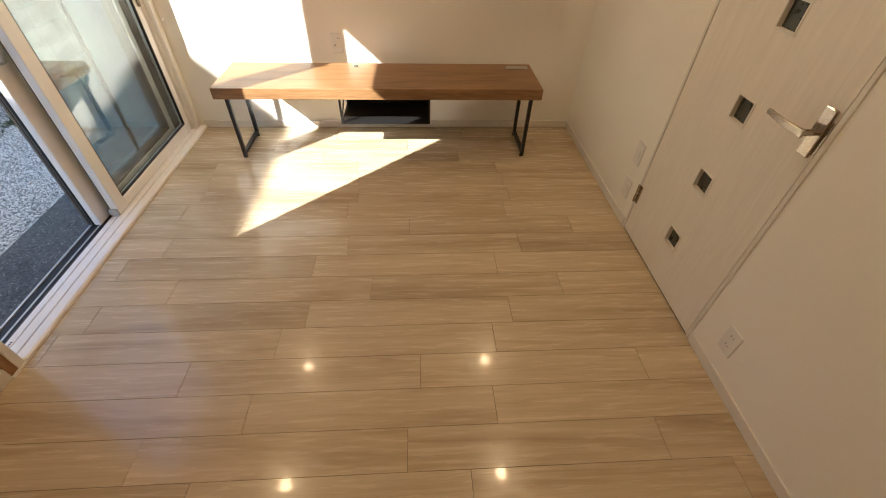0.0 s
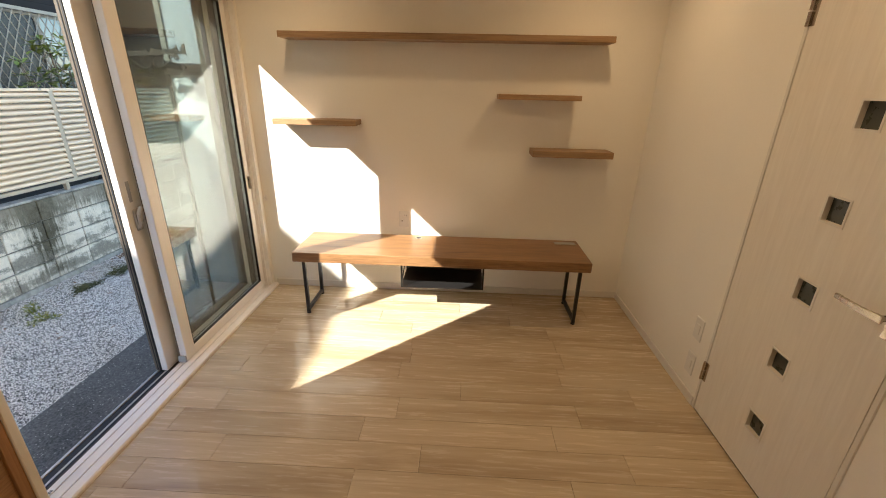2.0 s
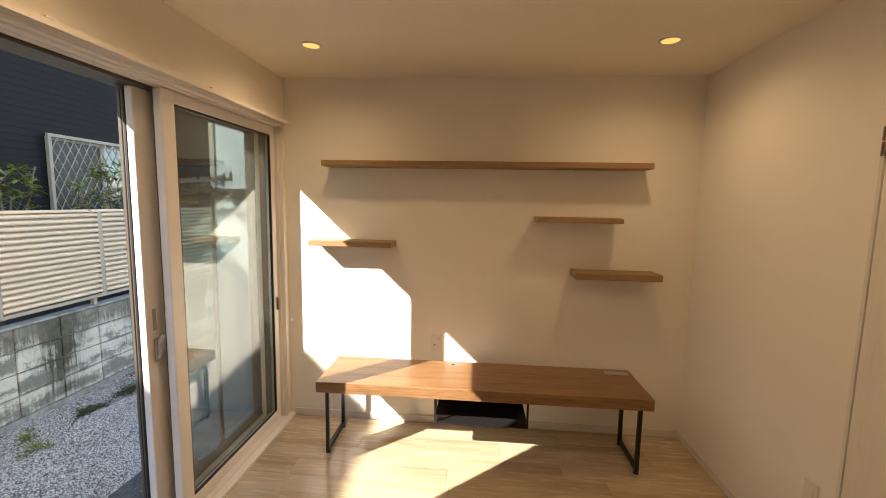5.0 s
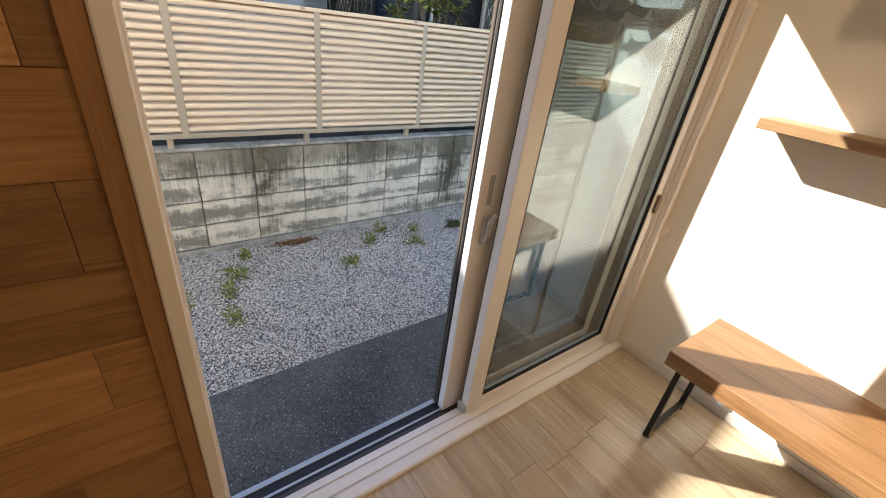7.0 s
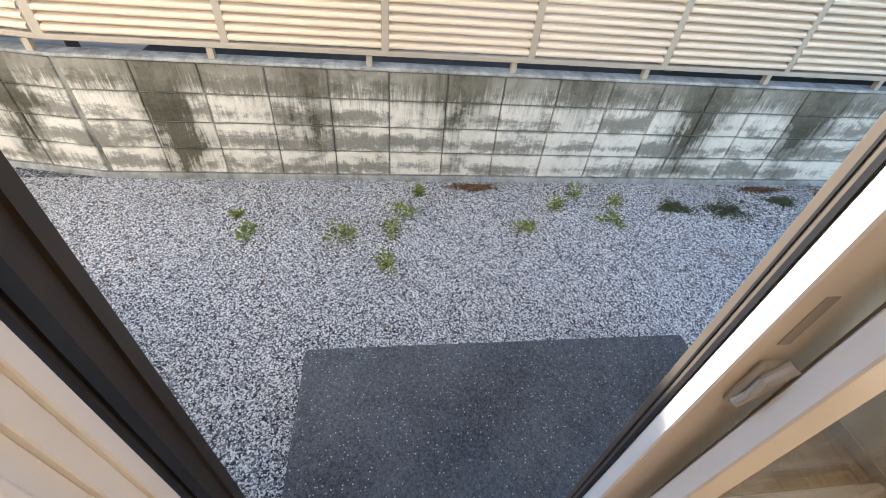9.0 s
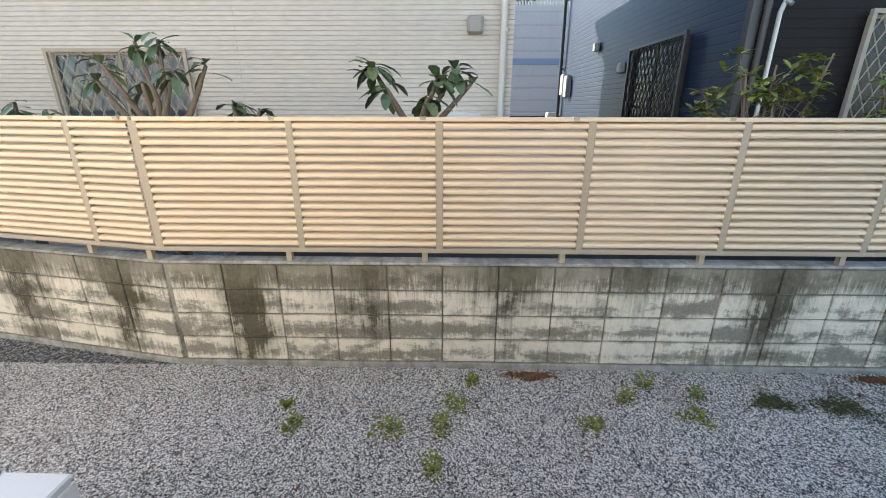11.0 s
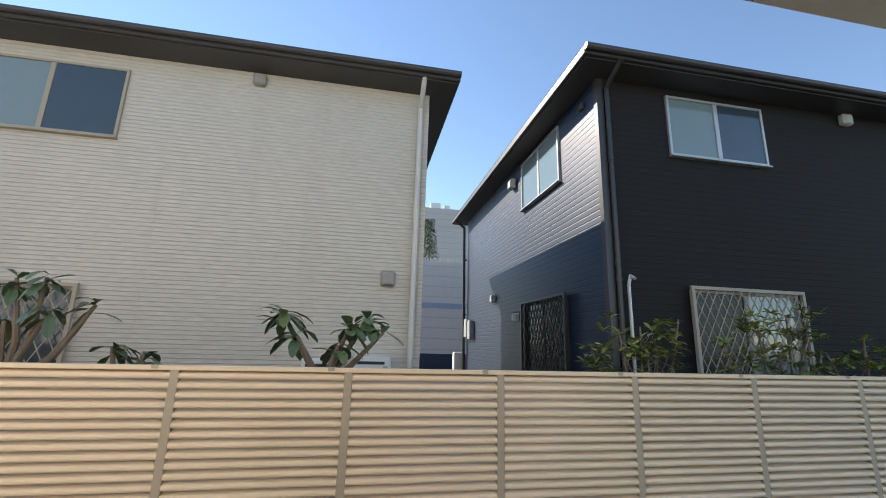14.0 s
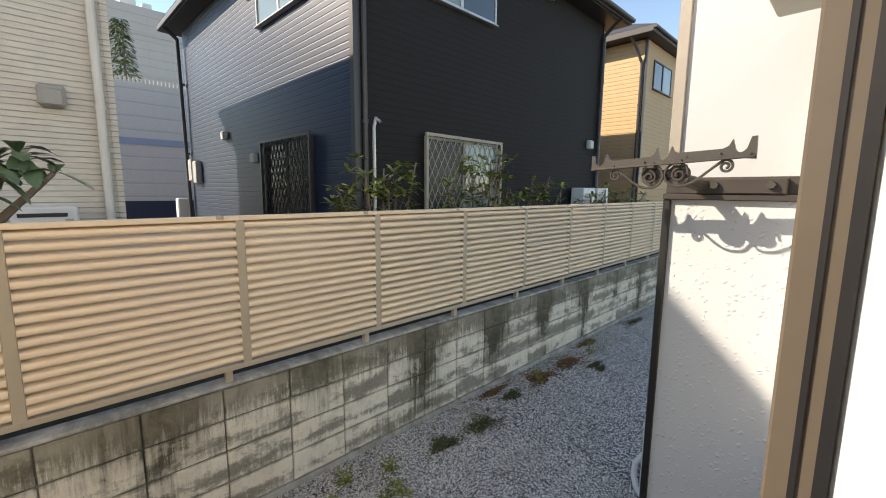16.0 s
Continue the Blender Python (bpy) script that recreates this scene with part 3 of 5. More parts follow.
# ---------------------------------------------------------------- the wide sliding window, its outer sash slid open
def sash(name, label, parent, x_in, x_out, ya, yb, za, zb, stile, low, top, stile_r, split=0.5):
    """White resin inside, bronze aluminium outside, with a pane and its black gaskets."""
    xm = x_in + (x_out - x_in) * 0.5
    xs = x_in + (x_out - x_in) * split
    s = part(name, fresh((xs, x_in, ya, ya + stile, za, zb), (xs, x_in, yb - stile_r, yb, za, zb), (xs, x_in, ya + stile, yb - stile_r, za, za + low), (xs, x_in, ya + stile, yb - stile_r, zb - top, zb), bevel=0.0035), PVC, parent, label)
    part("outer_cladding", fresh((x_out, xs, ya, ya + stile, za, zb), (x_out, xs, yb - stile_r, yb, za, zb), (x_out, xs, ya + stile, yb - stile_r, za, za + low), (x_out, xs, ya + stile, yb - stile_r, zb - top, zb), bevel=0.002), SASH_OUT, s, "taupe aluminium outer face")
    g, xg = 0.007, xm + 0.004
    a, b, c, d = ya + stile, yb - stile_r, za + low, zb - top
    part("gasket", fresh((xg, x_in - 0.004, a, a + g, c, d), (xg, x_in - 0.004, b - g, b, c, d), (xg, x_in - 0.004, a + g, b - g, c, c + g), (xg, x_in - 0.004, a + g, b - g, d - g, d)), GASKET, s, "black rubber gasket")
    pane = part("glass_pane", fresh((xm - 0.002, xm + 0.002, a, b, c, d)), GLASS, s, "clear glass")
    pane.visible_shadow = False
    return s


def window():
    w = thing("window_1", "white wide sliding window, its outer sash slid open", "window", "structure")
    xi, xo = X_W + 0.006, X_OUT - 0.006
    xm = -0.362
    # stepped white inner surround, bronze outside
    bm = bmesh.new()
    for k, (xa, xb, s) in enumerate(((xm, -0.338, 0.036), (-0.338, -0.308, 0.029), (-0.308, xi, 0.020))):
        box(bm, xa, xb, WIN_S, WIN_S + s + 0.042, 0.0, WIN_T, bevel=0.002)
        box(bm, xa, xb, WIN_N - s, WIN_N, 0.0, WIN_T, bevel=0.002)
        box(bm, xa, xb, WIN_S + s + 0.042, WIN_N - s, WIN_T - s, WIN_T, bevel=0.002)
    part("window_frame", bm, PVC, w)
    part("casing", fresh((X_W + 0.0065, X_W + 0.036, 1.8245, 1.855, 0.0, WIN_T), bevel=0.003), PVC, w, "narrow white casing beside the cladding")
    bm = bmesh.new()
    box(bm, xo, xm, WIN_S, WIN_S + 0.044, -0.05, WIN_T, bevel=0.002)
    box(bm, xo - 0.004, xo + 0.02, WIN_S + 0.044, WIN_S + 0.052, -0.05, WIN_T - 0.06)
    box(bm, xo, xm, WIN_N - 0.036, WIN_N, -0.05, WIN_T, bevel=0.002)
    box(bm, xo, xm, WIN_S + 0.044, WIN_N - 0.036, WIN_T - 0.05, WIN_T, bevel=0.002)
    box(bm, xo - 0.012, xo, WIN_S - 0.03, WIN_S + 0.008, -0.05, WIN_T + 0.02, bevel=0.002)
    box(bm, xo - 0.012, xo, WIN_N - 0.012, WIN_N + 0.02, -0.05, WIN_T + 0.02, bevel=0.002)
    part("outer_frame", bm, BRONZE, w, "bronze aluminium outer frame")
    bm = fresh((xm - 0.010, xm - 0.0005, WIN_S + 0.044, WIN_S + 0.074, 0.0, WIN_T - 0.05), (xm - 0.06, xm - 0.04, WIN_S + 0.044, WIN_S + 0.05, 0.0, WIN_T - 0.05))
    part("jamb_gasket", bm, GASKET, w, "black rubber seal along the jamb")
    # sill: white ribs with two grooves and a rounded nose inside, dark track outside
    bm = bmesh.new()
    box(bm, xm - 0.01, -0.246, WIN_S, WIN_N, -0.03, 0.008)
    box(bm, xm - 0.01, -0.343, WIN_S + 0.04, WIN_N - 0.036, 0.008, 0.016, bevel=0.002)
    box(bm, -0.337, -0.296, WIN_S + 0.04, WIN_N - 0.03, 0.008, 0.017, bevel=0.002)
    box(bm, -0.290, -0.242, WIN_S + 0.07, WIN_N + 0.03, -0.02, 0.021, bevel=0.006)
    part("window_sill", bm, PVC, w, "white ribbed sill track")
    bm = bmesh.new()
    box(bm, xo, xm - 0.01, WIN_S, WIN_N, -0.06, -0.012)
    box(bm, -0.456, -0.450, WIN_S + 0.05, WIN_N - 0.05, -0.012, 0.005)
    box(bm, -0.414, -0.405, WIN_S + 0.05, WIN_N - 0.05, -0.012, 0.005)
    part("outer_track", bm, ALU, w, "grey aluminium outer track")
    part("inner_channel", fresh((-0.395, -0.373, WIN_S + 0.05, WIN_N - 0.05, -0.012, 0.003)), BRONZE, w, "bronze inner channel of the track")
    part("track_seal", fresh((-0.449, -0.416, WIN_S + 0.05, WIN_N - 0.05, -0.012, 0.0), (-0.404, -0.396, WIN_S + 0.05, WIN_N - 0.05, -0.012, 0.004)), GASKET, w, "black rubber track seal")
    part("track_vent", fresh(*[(-0.357, -0.346, WIN_S + 0.085 + 0.009 * k, WIN_S + 0.09 + 0.009 * k, 0.0161, 0.0167) for k in range(8)]), DARK, w)
    b = sash("inner_sash", "fixed white inner sash", w, -0.325, -0.369, 2.752, 3.738, 0.021, 2.022, 0.080, 0.06, 0.05, 0.05, 0.92)
    a = sash("outer_sash", "open outer sash, white inside and bronze outside", w, -0.395, -0.466, 2.68, 3.67, 0.007, 2.024, 0.165, 0.08, 0.05, 0.05)
    for x0, x1, out, mat in ((-0.451, -0.447, 0.002, GASKET), (-0.438, -0.430, 0.003, GASKET)):
        part("edge_strip", fresh((x0, x1, 2.68 - out, 2.681, 0.012, 2.02)), mat, a)
    # crescent lock, pull and finger catch
    bm = fresh((-0.395, -0.383, 2.712, 2.752, 0.815, 0.925), bevel=0.005)
    box(bm, -0.383, -0.368, 2.718, 2.746, 0.855, 0.90, bevel=0.005)
    rod(bm, (-0.376, 2.752, 0.915), (-0.376, 2.716, 0.83), 0.008)
    rod(bm, (-0.376, 2.728, 0.895), (-0.376, 2.752, 0.93), 0.011)
    part("catch", bm, GREY_PL, a, "grey plastic catch")
    part("pull", fresh((-0.3948, -0.3935, 2.715, 2.735, 0.96, 1.06), bevel=0.0003), GREY_PL, a, "recessed grey pull")
    bm = bmesh.new()
    rod(bm, (-0.33, 3.712, 0.88), (-0.315, 3.712, 0.88), 0.013)
    box(bm, -0.325, -0.307, 3.703, 3.721, 0.80, 0.885, bevel=0.005)
    part("crescent_lock", bm, CHROME, b, "metal crescent lock")
    part("bottom_block", fresh((-0.373, -0.325, 2.740, 2.752, 0.021, 0.06), bevel=0.003), GREY_PL, b)
    return w


window()


def curtain_rail():
    r = thing("curtain_rail", "white double curtain rail above the window", "curtain rail")
    for n, x in (("front_rail", -0.228), ("rear_rail", -0.258)):
        bm = fresh((x - 0.010, x + 0.010, 1.2, 3.72, 2.060, 2.067), (x - 0.010, x - 0.007, 1.2, 3.72, 2.046, 2.060), (x + 0.007, x + 0.010, 1.2, 3.72, 2.046, 2.060))
        part(n, bm, PVC, r)
        part("end_cap", fresh((x - 0.012, x + 0.012, 3.72, 3.738, 2.043, 2.069), bevel=0.003), PVC, r)
    for y in (1.4, 2.2, 2.95, 3.66):
        part("bracket", fresh((X_W, -0.216, y - 0.012, y + 0.012, 2.067, 2.073), (X_W, X_W + 0.004, y - 0.014, y + 0.014, 2.061, 2.09)), PVC, r)
    return r


curtain_rail()
bm = fresh((-0.266, -0.246, Y_N - 0.004, Y_N, 0.69, 0.735), bevel=0.002)
rod(bm, (-0.256, Y_N - 0.002, 0.72), (-0.256, Y_N - 0.03, 0.705), 0.004)
rod(bm, (-0.256, Y_N - 0.03, 0.705), (-0.256, Y_N - 0.034, 0.735), 0.004)
solid("tieback_hook", bm, PVC, "small white curtain tieback hook on the wall", "hook")

# ---------------------------------------------------------------- things in the room
def bench():
    b = thing("tv_bench", "long low oak-topped bench on black steel legs", "bench")
    xa, xb, ya, yb, za, zb = 0.105, 2.045, 3.31, 3.735, 0.420, 0.486
    bm = fresh((xa, xb, ya, yb, za, zb), bevel=0.003)
    part("top", bm, OAK, b, "thick oiled oak board")
    for x in (xa + 0.045, xb - 0.045):
        bm = bmesh.new()
        w = 0.0105
        box(bm, x - w, x + w, 3.375, 3.375 + 2 * w, 0.012, za)
        box(bm, x - w, x + w, 3.69 - 2 * w, 3.69, 0.012, za)
        box(bm, x - w, x + w, 3.375 + 2 * w, 3.69 - 2 * w, 0.018, 0.018 + 2 * w)
        box(bm, x - 0.03, x + 0.03, 3.36, 3.70, za - 0.004, za)
        leg = part("leg", bm, BLACK, b, "black square-tube steel leg")
        for y in (3.386, 3.68):
            bm = bmesh.new()
            rod(bm, (x, y, 0.0), (x, y, 0.008), 0.015, 0.013, 14)
            rod(bm, (x, y, 0.008), (x, y, 0.014), 0.005)
            part("foot", bm, BLACK, leg, "round levelling foot")
    # hung steel tray
    x0, x1, y0, y1, z0 = 0.805, 1.37, 3.40, 3.72, 0.222
    tray = part("tray", fresh((x0, x1, y0, y1, z0, z0 + 0.004), (x0, x1, y1 - 0.004, y1, z0 + 0.004, za)), BLACK, b, "black steel hanging tray")
    for x in (x0, x1 - 0.012):
        for ya_, yb_ in ((y0, y0 + 0.012), (y1 - 0.02, y1 - 0.004)):
            part("hanger_bar", fresh((x, x + 0.012, ya_, yb_, z0 + 0.004, za)), BLACK, tray)
    bm = bmesh.new()
    rod(bm, (x0 + 0.006, y0 + 0.01, z0 + 0.02), (x0 + 0.006, y1 - 0.02, za - 0.02), 0.004)
    part("brace", bm, BLACK, tray)
    # cable hole and lidded slot
    bm = bmesh.new()
    rod(bm, (0.9, 3.675, zb - 0.002), (0.9, 3.675, zb + 0.002), 0.024, sides=24)
    ring = part("cable_grommet", bm, CHROME, b, "round metal cable grommet")
    bm = bmesh.new()
    rod(bm, (0.9, 3.675, zb + 0.0005), (0.9, 3.675, zb + 0.0026), 0.017, sides=20)
    part("hole", bm, DARK, ring)
    bm = fresh((1.87, 2.02, 3.635, 3.69, zb - 0.002, zb + 0.003), bevel=0.001)
    lid = part("cable_slot", bm, CHROME, b, "pale metal lidded cable slot")
    part("lid", fresh((1.876, 2.014, 3.643, 3.682, zb + 0.002, zb + 0.0046), bevel=0.001), GREY_PL, lid, "grey lid of the cable slot")


bench()

# floating shelves on the north wall: x from, x to, z from, z to
SHELVES = ((0.03, 2.083, 1.776, 1.812, "long pale oak floating shelf high on the wall"), (-0.066, 0.487, 1.258, 1.294, "short pale oak floating shelf beside the window"),
           (1.409, 1.928, 1.445, 1.476, "short pale oak floating shelf under the long one"), (1.657, 2.182, 1.091, 1.133, "short pale oak floating shelf above the bench"))
for xa, xb, za, zb, text in SHELVES:
    bm = fresh((xa, xb, 3.645, Y_N, za, zb), bevel=0.002)
    solid("floating_shelf", bm, SHELF, text, "shelf", group="floating shelves")


def wall_plate(label, at, rz, holes):
    """A socket or switch plate, its back on the wall; drawn looking along +y and then turned."""
    p = thing("wall_plate", label, "wall plate", at=at, rz=rz)
    part("plate", fresh((-0.036, 0.036, -0.007, 0, -0.06, 0.06), bevel=0.003), PLASTIC, p)
    for kind, x, z in holes:
        if kind == "rocker":
            part("rocker", fresh((x - 0.017, x + 0.017, -0.0105, -0.006, z - 0.026, z + 0.026), bevel=0.0015), PLASTIC, p)
        elif kind == "jack":
            bm = bmesh.new()
            rod(bm, (x, -0.006, z), (x, -0.015, z), 0.0055, sides=12)
            part("jack", bm, CHROME, p, "metal aerial jack")
        else:
            part("socket", fresh((x - 0.0075, x - 0.0055, -0.0078, -0.0065, z - 0.005, z + 0.005), (x + 0.0055, x + 0.0075, -0.0078, -0.0065, z - 0.004, z + 0.004)), DARK, p)


wall_plate("white aerial and socket plate above the bench", (0.775, Y_N, 0.585), 0, (("jack", -0.012, -0.012), ("socket", 0.015, 0.03)))
wall_plate("white switch plate low on the wall beside the door", (X_E, 2.728, 0.392), -90, (("rocker", 0, 0),))
wall_plate("white blank plate low on the wall beside the door", (X_E, 2.722, 0.192), -90, (("rocker", 0, 0),))
wall_plate("white double socket plate low on the wall", (X_E, 1.715, 0.197), -90, (("socket", 0, 0.025), ("socket", 0, -0.02)))


def downlight(x, y):
    d = thing("downlight", "small round recessed downlight glowing warm", "lamp", group="ceiling downlights", at=(x, y, Z_C))
    bm = bmesh.new()
    n = 28
    rings = [(0.056, -0.0005), (0.054, -0.005), (0.044, -0.005), (0.041, -0.001)]
    vs = [[bm.verts.new((r * math.cos(2 * math.pi * k / n), r * math.sin(2 * math.pi * k / n), z)) for k in range(n)] for r, z in rings]
    for a, b in zip(vs, vs[1:]):
        for k in range(n):
            bm.faces.new((a[k], a[(k + 1) % n], b[(k + 1) % n], b[k]))
    part("ring", bm, PLASTIC, d, "white trim ring")
    bm = bmesh.new()
    rod(bm, (0, 0, -0.0022), (0, 0, -0.0002), 0.042, sides=28)
    part("lens", bm, LAMP, d, "glowing lens")
    l = new("downlight_lamp", bpy.data.lights.new("downlight_lamp", "SPOT"))
    l.data.energy, l.data.color, l.data.spot_size, l.data.spot_blend, l.data.shadow_soft_size = LAMP_W, (1.0, 0.69, 0.39), radians(168), 1.0, 0.045
    l.matrix_world = pose(x, y, Z_C - 0.02)


LAMP_W = 3.8
# the pair at y 0.6 is unseen, added to light the rest of the room
for x in (0.145, 1.95):
    for y in (3.235, 2.13, 0.6):
        downlight(x, y)

# ---------------------------------------------------------------- outside: ground, block wall, fence
bm = bmesh.new()
bmesh.ops.create_grid(bm, x_segments=2, y_segments=2, size=400, matrix=Matrix.Translation((0, 0, GROUND)))
solid("ground", bm, GRAVEL, "pale grey gravel ground of the side yard", "ground", "structure")

house = thing("house_wall", "white stuccoed outer wall of the house", "wall", "structure")
part("lower_wall", fresh((X_OUT, X_OUT + 0.02, -7, WIN_S, -0.25, 2.46), (X_OUT, X_OUT + 0.02, WIN_N, 4.1, -0.25, 2.46), (X_OUT, X_OUT + 0.02, WIN_S, WIN_N, WIN_T, 2.46), (X_OUT + 0.02, X_E + 0.4, Y_S - 0.3, Y_S - 0.12, -0.25, 2.46)), STUCCO, house)
# upper storey is never in view; added to bounce sunlight onto the fence
part("unseen_bounce_wall", fresh((X_OUT, 5, -7, 4.1, 2.48, 5.4)), STUCCO, house)
part("foundation", fresh((X_OUT + 0.01, 5, -7, 4.1, GROUND - 0.1, -0.25), (X_OUT + 0.01, -0.3, WIN_S, WIN_N, -0.25, -0.06)), COPING, house, "grey concrete foundation")
part("hall_back", fresh((X_E + 0.3, X_E + 0.4, Y_S - 0.3, 4.1, -0.25, 2.46), (X_OUT + 0.02, X_E + 0.4, 3.96, 4.1, -0.25, 2.46)), STUCCO, house)

# hood over the window
hood = thing("window_hood", "cream flat hood above the sliding window", "canopy", "structure")
part("slab", fresh((-0.662, X_OUT, 1.2, 3.86, 2.068, 2.27), bevel=0.006), SOFFIT, hood)

# block wall
Z_TOP = 0.355
BW, BH = 0.42, 0.21
rnd = random.Random(3)
wall_ob = thing("block_wall", "stained grey concrete block wall with four courses", "wall", "structure")
part("mortar", fresh((-3.21, -3.103, 0.06, 22.5, GROUND - 0.1, Z_TOP)), MORTAR, wall_ob)
part("coping", fresh((-3.215, -3.085, 0.05, 22.5, Z_TOP, Z_TOP + 0.022), bevel=0.004), COPING, wall_ob, "thin mortar coping")
part("footing", fresh((-3.25, -3.082, 0.03, 22.5, GROUND - 0.1, Z_TOP - 4 * BH - 0.005), bevel=0.006), COPING, wall_ob, "rough concrete footing")


def block_mesh(w):
    return mesh_of("concrete_block", fresh((-0.02, 0.012, -w / 2 + 0.0042, w / 2 - 0.0042, -BH / 2 + 0.005, BH / 2 - 0.005), bevel=0.006), BLOCK)


full = block_mesh(BW)
for c in range(4):
    z = Z_TOP - (c + 0.5) * BH
    for k in range(47):
        y = 2.622 - 5.5 * BW + k * BW
        piece("concrete_block", full, wall_ob, (-3.1 + rnd.uniform(-0.002, 0.002), y, z), (0, 0, rnd.uniform(-0.004, 0.004)))
wall_b = thing("block_wall", "stained grey concrete block wall bending away", "wall", "structure", at=(-3.09, 0.06, 0), rz=-11)
part("mortar", fresh((-0.12, -0.013, -6.5, 0.0, GROUND - 0.1, Z_TOP)), MORTAR, wall_b)
part("coping", fresh((-0.125, 0.005, -6.5, 0.0, Z_TOP, Z_TOP + 0.022), bevel=0.004), COPING, wall_b, "thin mortar coping")
part("footing", fresh((-0.16, 0.008, -6.5, 0.0, GROUND - 0.1, Z_TOP - 4 * BH - 0.005), bevel=0.006), COPING, wall_b, "rough concrete footing")
for c in range(4):
    for k in range(14):
        piece("concrete_block", full, wall_b, (-0.01, -0.2 - k * BW, Z_TOP - (c + 0.5) * BH), (0, 0, rnd.uniform(-0.004, 0.004)))


# raised bed added so that the gap under the fence looks shaded
solid("planting_bed", fresh((-4.7, -3.22, 0.4, 22, GROUND, 0.27), bevel=0.01), GAP_SHADE, "added soil bed, dark as shade, behind the block wall", "soil", "structure")

# louvred fence: each panel a part, with its post, rails, clip and slats
FP, F_LO, F_HI = 1.022, 0.452, 1.39
fence_a = thing("louvre_fence", "long beige aluminium louvre fence on the block wall", "fence", at=(-3.1, 0.09, 0))
fence_b = thing("louvre_fence", "beige aluminium louvre fence bending away along the wall", "fence", at=(-3.105, 0.06, 0), rz=-11)


def slat_mesh(width):
    """One louvre: a slanted blade with a rounded lip, along y."""
    bm = bmesh.new()
    prof = ((-0.046, 0.004), (-0.050, 0.008), (-0.012, -0.004), (0.001, -0.008), (0.0075, -0.014), (0.010, -0.024), (0.0085, -0.033), (0.002, -0.040), (-0.008, -0.043), (-0.009, -0.040), (0.0, -0.037), (0.0045, -0.024), (-0.002, -0.013), (-0.016, -0.008))
    ends = [[bm.verts.new((x, yy, z)) for x, z in prof] for yy in (0.026, width - 0.026)]
    for k in range(len(prof)):
        j = (k + 1) % len(prof)
        bm.faces.new((ends[0][k], ends[0][j], ends[1][j], ends[1][k]))
    bm.faces.new(ends[0][::-1])
    bm.faces.new(ends[1])
    bmesh.ops.recalc_face_normals(bm, faces=bm.faces)
    return mesh_of("slat", bm, FENCE)


def fence_meshes(width):
    return {"post": mesh_of("post", fresh((-0.045, 0.006, -0.026, 0.026, F_LO, F_HI), bevel=0.004), FENCE_D),
            "top_rail": mesh_of("top_rail", fresh((-0.05, 0.008, 0.0, width, F_HI - 0.004, F_HI + 0.024), bevel=0.003), FENCE),
            "bottom_rail": mesh_of("bottom_rail", fresh((-0.045, 0.008, 0.0, width, F_LO, F_LO + 0.034), bevel=0.003), FENCE_D),
            "support": mesh_of("support", fresh((-0.045, -0.005, -0.13, -0.09, Z_TOP + 0.02, F_LO)), FENCE_D),
            "rail_clip": mesh_of("rail_clip", fresh((-0.052, 0.010, -0.13, -0.09, F_HI + 0.004, F_HI + 0.027), bevel=0.002), FENCE_D)}, slat_mesh(width)


def fence_panel(parent, y, meshes, slat):
    n = 16
    pitch = (F_HI - F_LO - 0.045) / n
    for name, me in meshes.items():
        piece(name, me, parent, (0, y, 0))
    for k in range(n):
        piece("slat", slat, parent, (0, y, F_LO + 0.036 + (k + 1) * pitch - 0.002))


wide, wide_slat = fence_meshes(FP)
end, end_slat = fence_meshes(1.07)
fence_panel(fence_a, 0.0, end, end_slat)
for k in range(18):
    fence_panel(fence_a, 1.065 + k * FP, wide, wide_slat)
half, half_slat = fence_meshes(0.55)
fence_panel(fence_b, -0.55, half, half_slat)
for k in range(1, 6):
    fence_panel(fence_b, -0.55 - k * FP, wide, wide_slat)
part("bend_post", fresh((-0.05, 0.006, -0.012, 0.012, F_LO, F_HI + 0.02), bevel=0.003), FENCE_D, fence_b, "narrow post where the fence bends")

# concrete step slab below the window
solid("step_slab", fresh((-1.385, X_OUT - 0.02, 1.76, 3.85, GROUND - 0.05, -0.44), bevel=0.012), SLAB, "dark rough concrete step slab below the window", "slab", "structure")


# ---------------------------------------------------------------- white screen wall with its ledge and the pole bracket
def screen_wall():
    w = thing("screen_wall", "white textured screen wall with bronze trim and a ledge", "wall", "structure")
    ya, yb = 4.02, 4.1
    part("upper_panel", fresh((-0.925, X_OUT, ya, yb, 1.63, 2.33)), WHITE_PANEL, w, "smooth white panel")
    part("corner_trim", fresh((-0.965, -0.925, ya - 0.012, yb, 1.63, 2.40), bevel=0.003), TAUPE, w, "taupe metal corner trim")
    part("top_trim", fresh((-0.925, X_OUT, ya - 0.012, yb, 2.33, 2.40), bevel=0.003), TAUPE, w, "taupe metal top trim")
    bm = bmesh.new()
    rod(bm, (-0.835, ya - 0.022, 2.365), (-0.835, ya - 0.01, 2.365), 0.011, sides=14)
    part("bolt_cap", bm, TAUPE, w)
    part("ledge", fresh((-0.965, X_OUT, ya - 0.035, yb, 1.55, 1.572), (-0.965, X_OUT, ya - 0.006, yb, 1.572, 1.63), bevel=0.003), BRONZE_D, w, "dark bronze ledge")
    part("lower_panel", fresh((-0.94, X_OUT, ya - 0.012, yb, GROUND, 1.55)), STUCCO_S, w, "white pebbled panel")
    part("edge_post", fresh((-0.965, -0.94, ya - 0.028, yb, GROUND, 1.55), bevel=0.003), BLACK, w, "black metal edge post")


screen_wall()


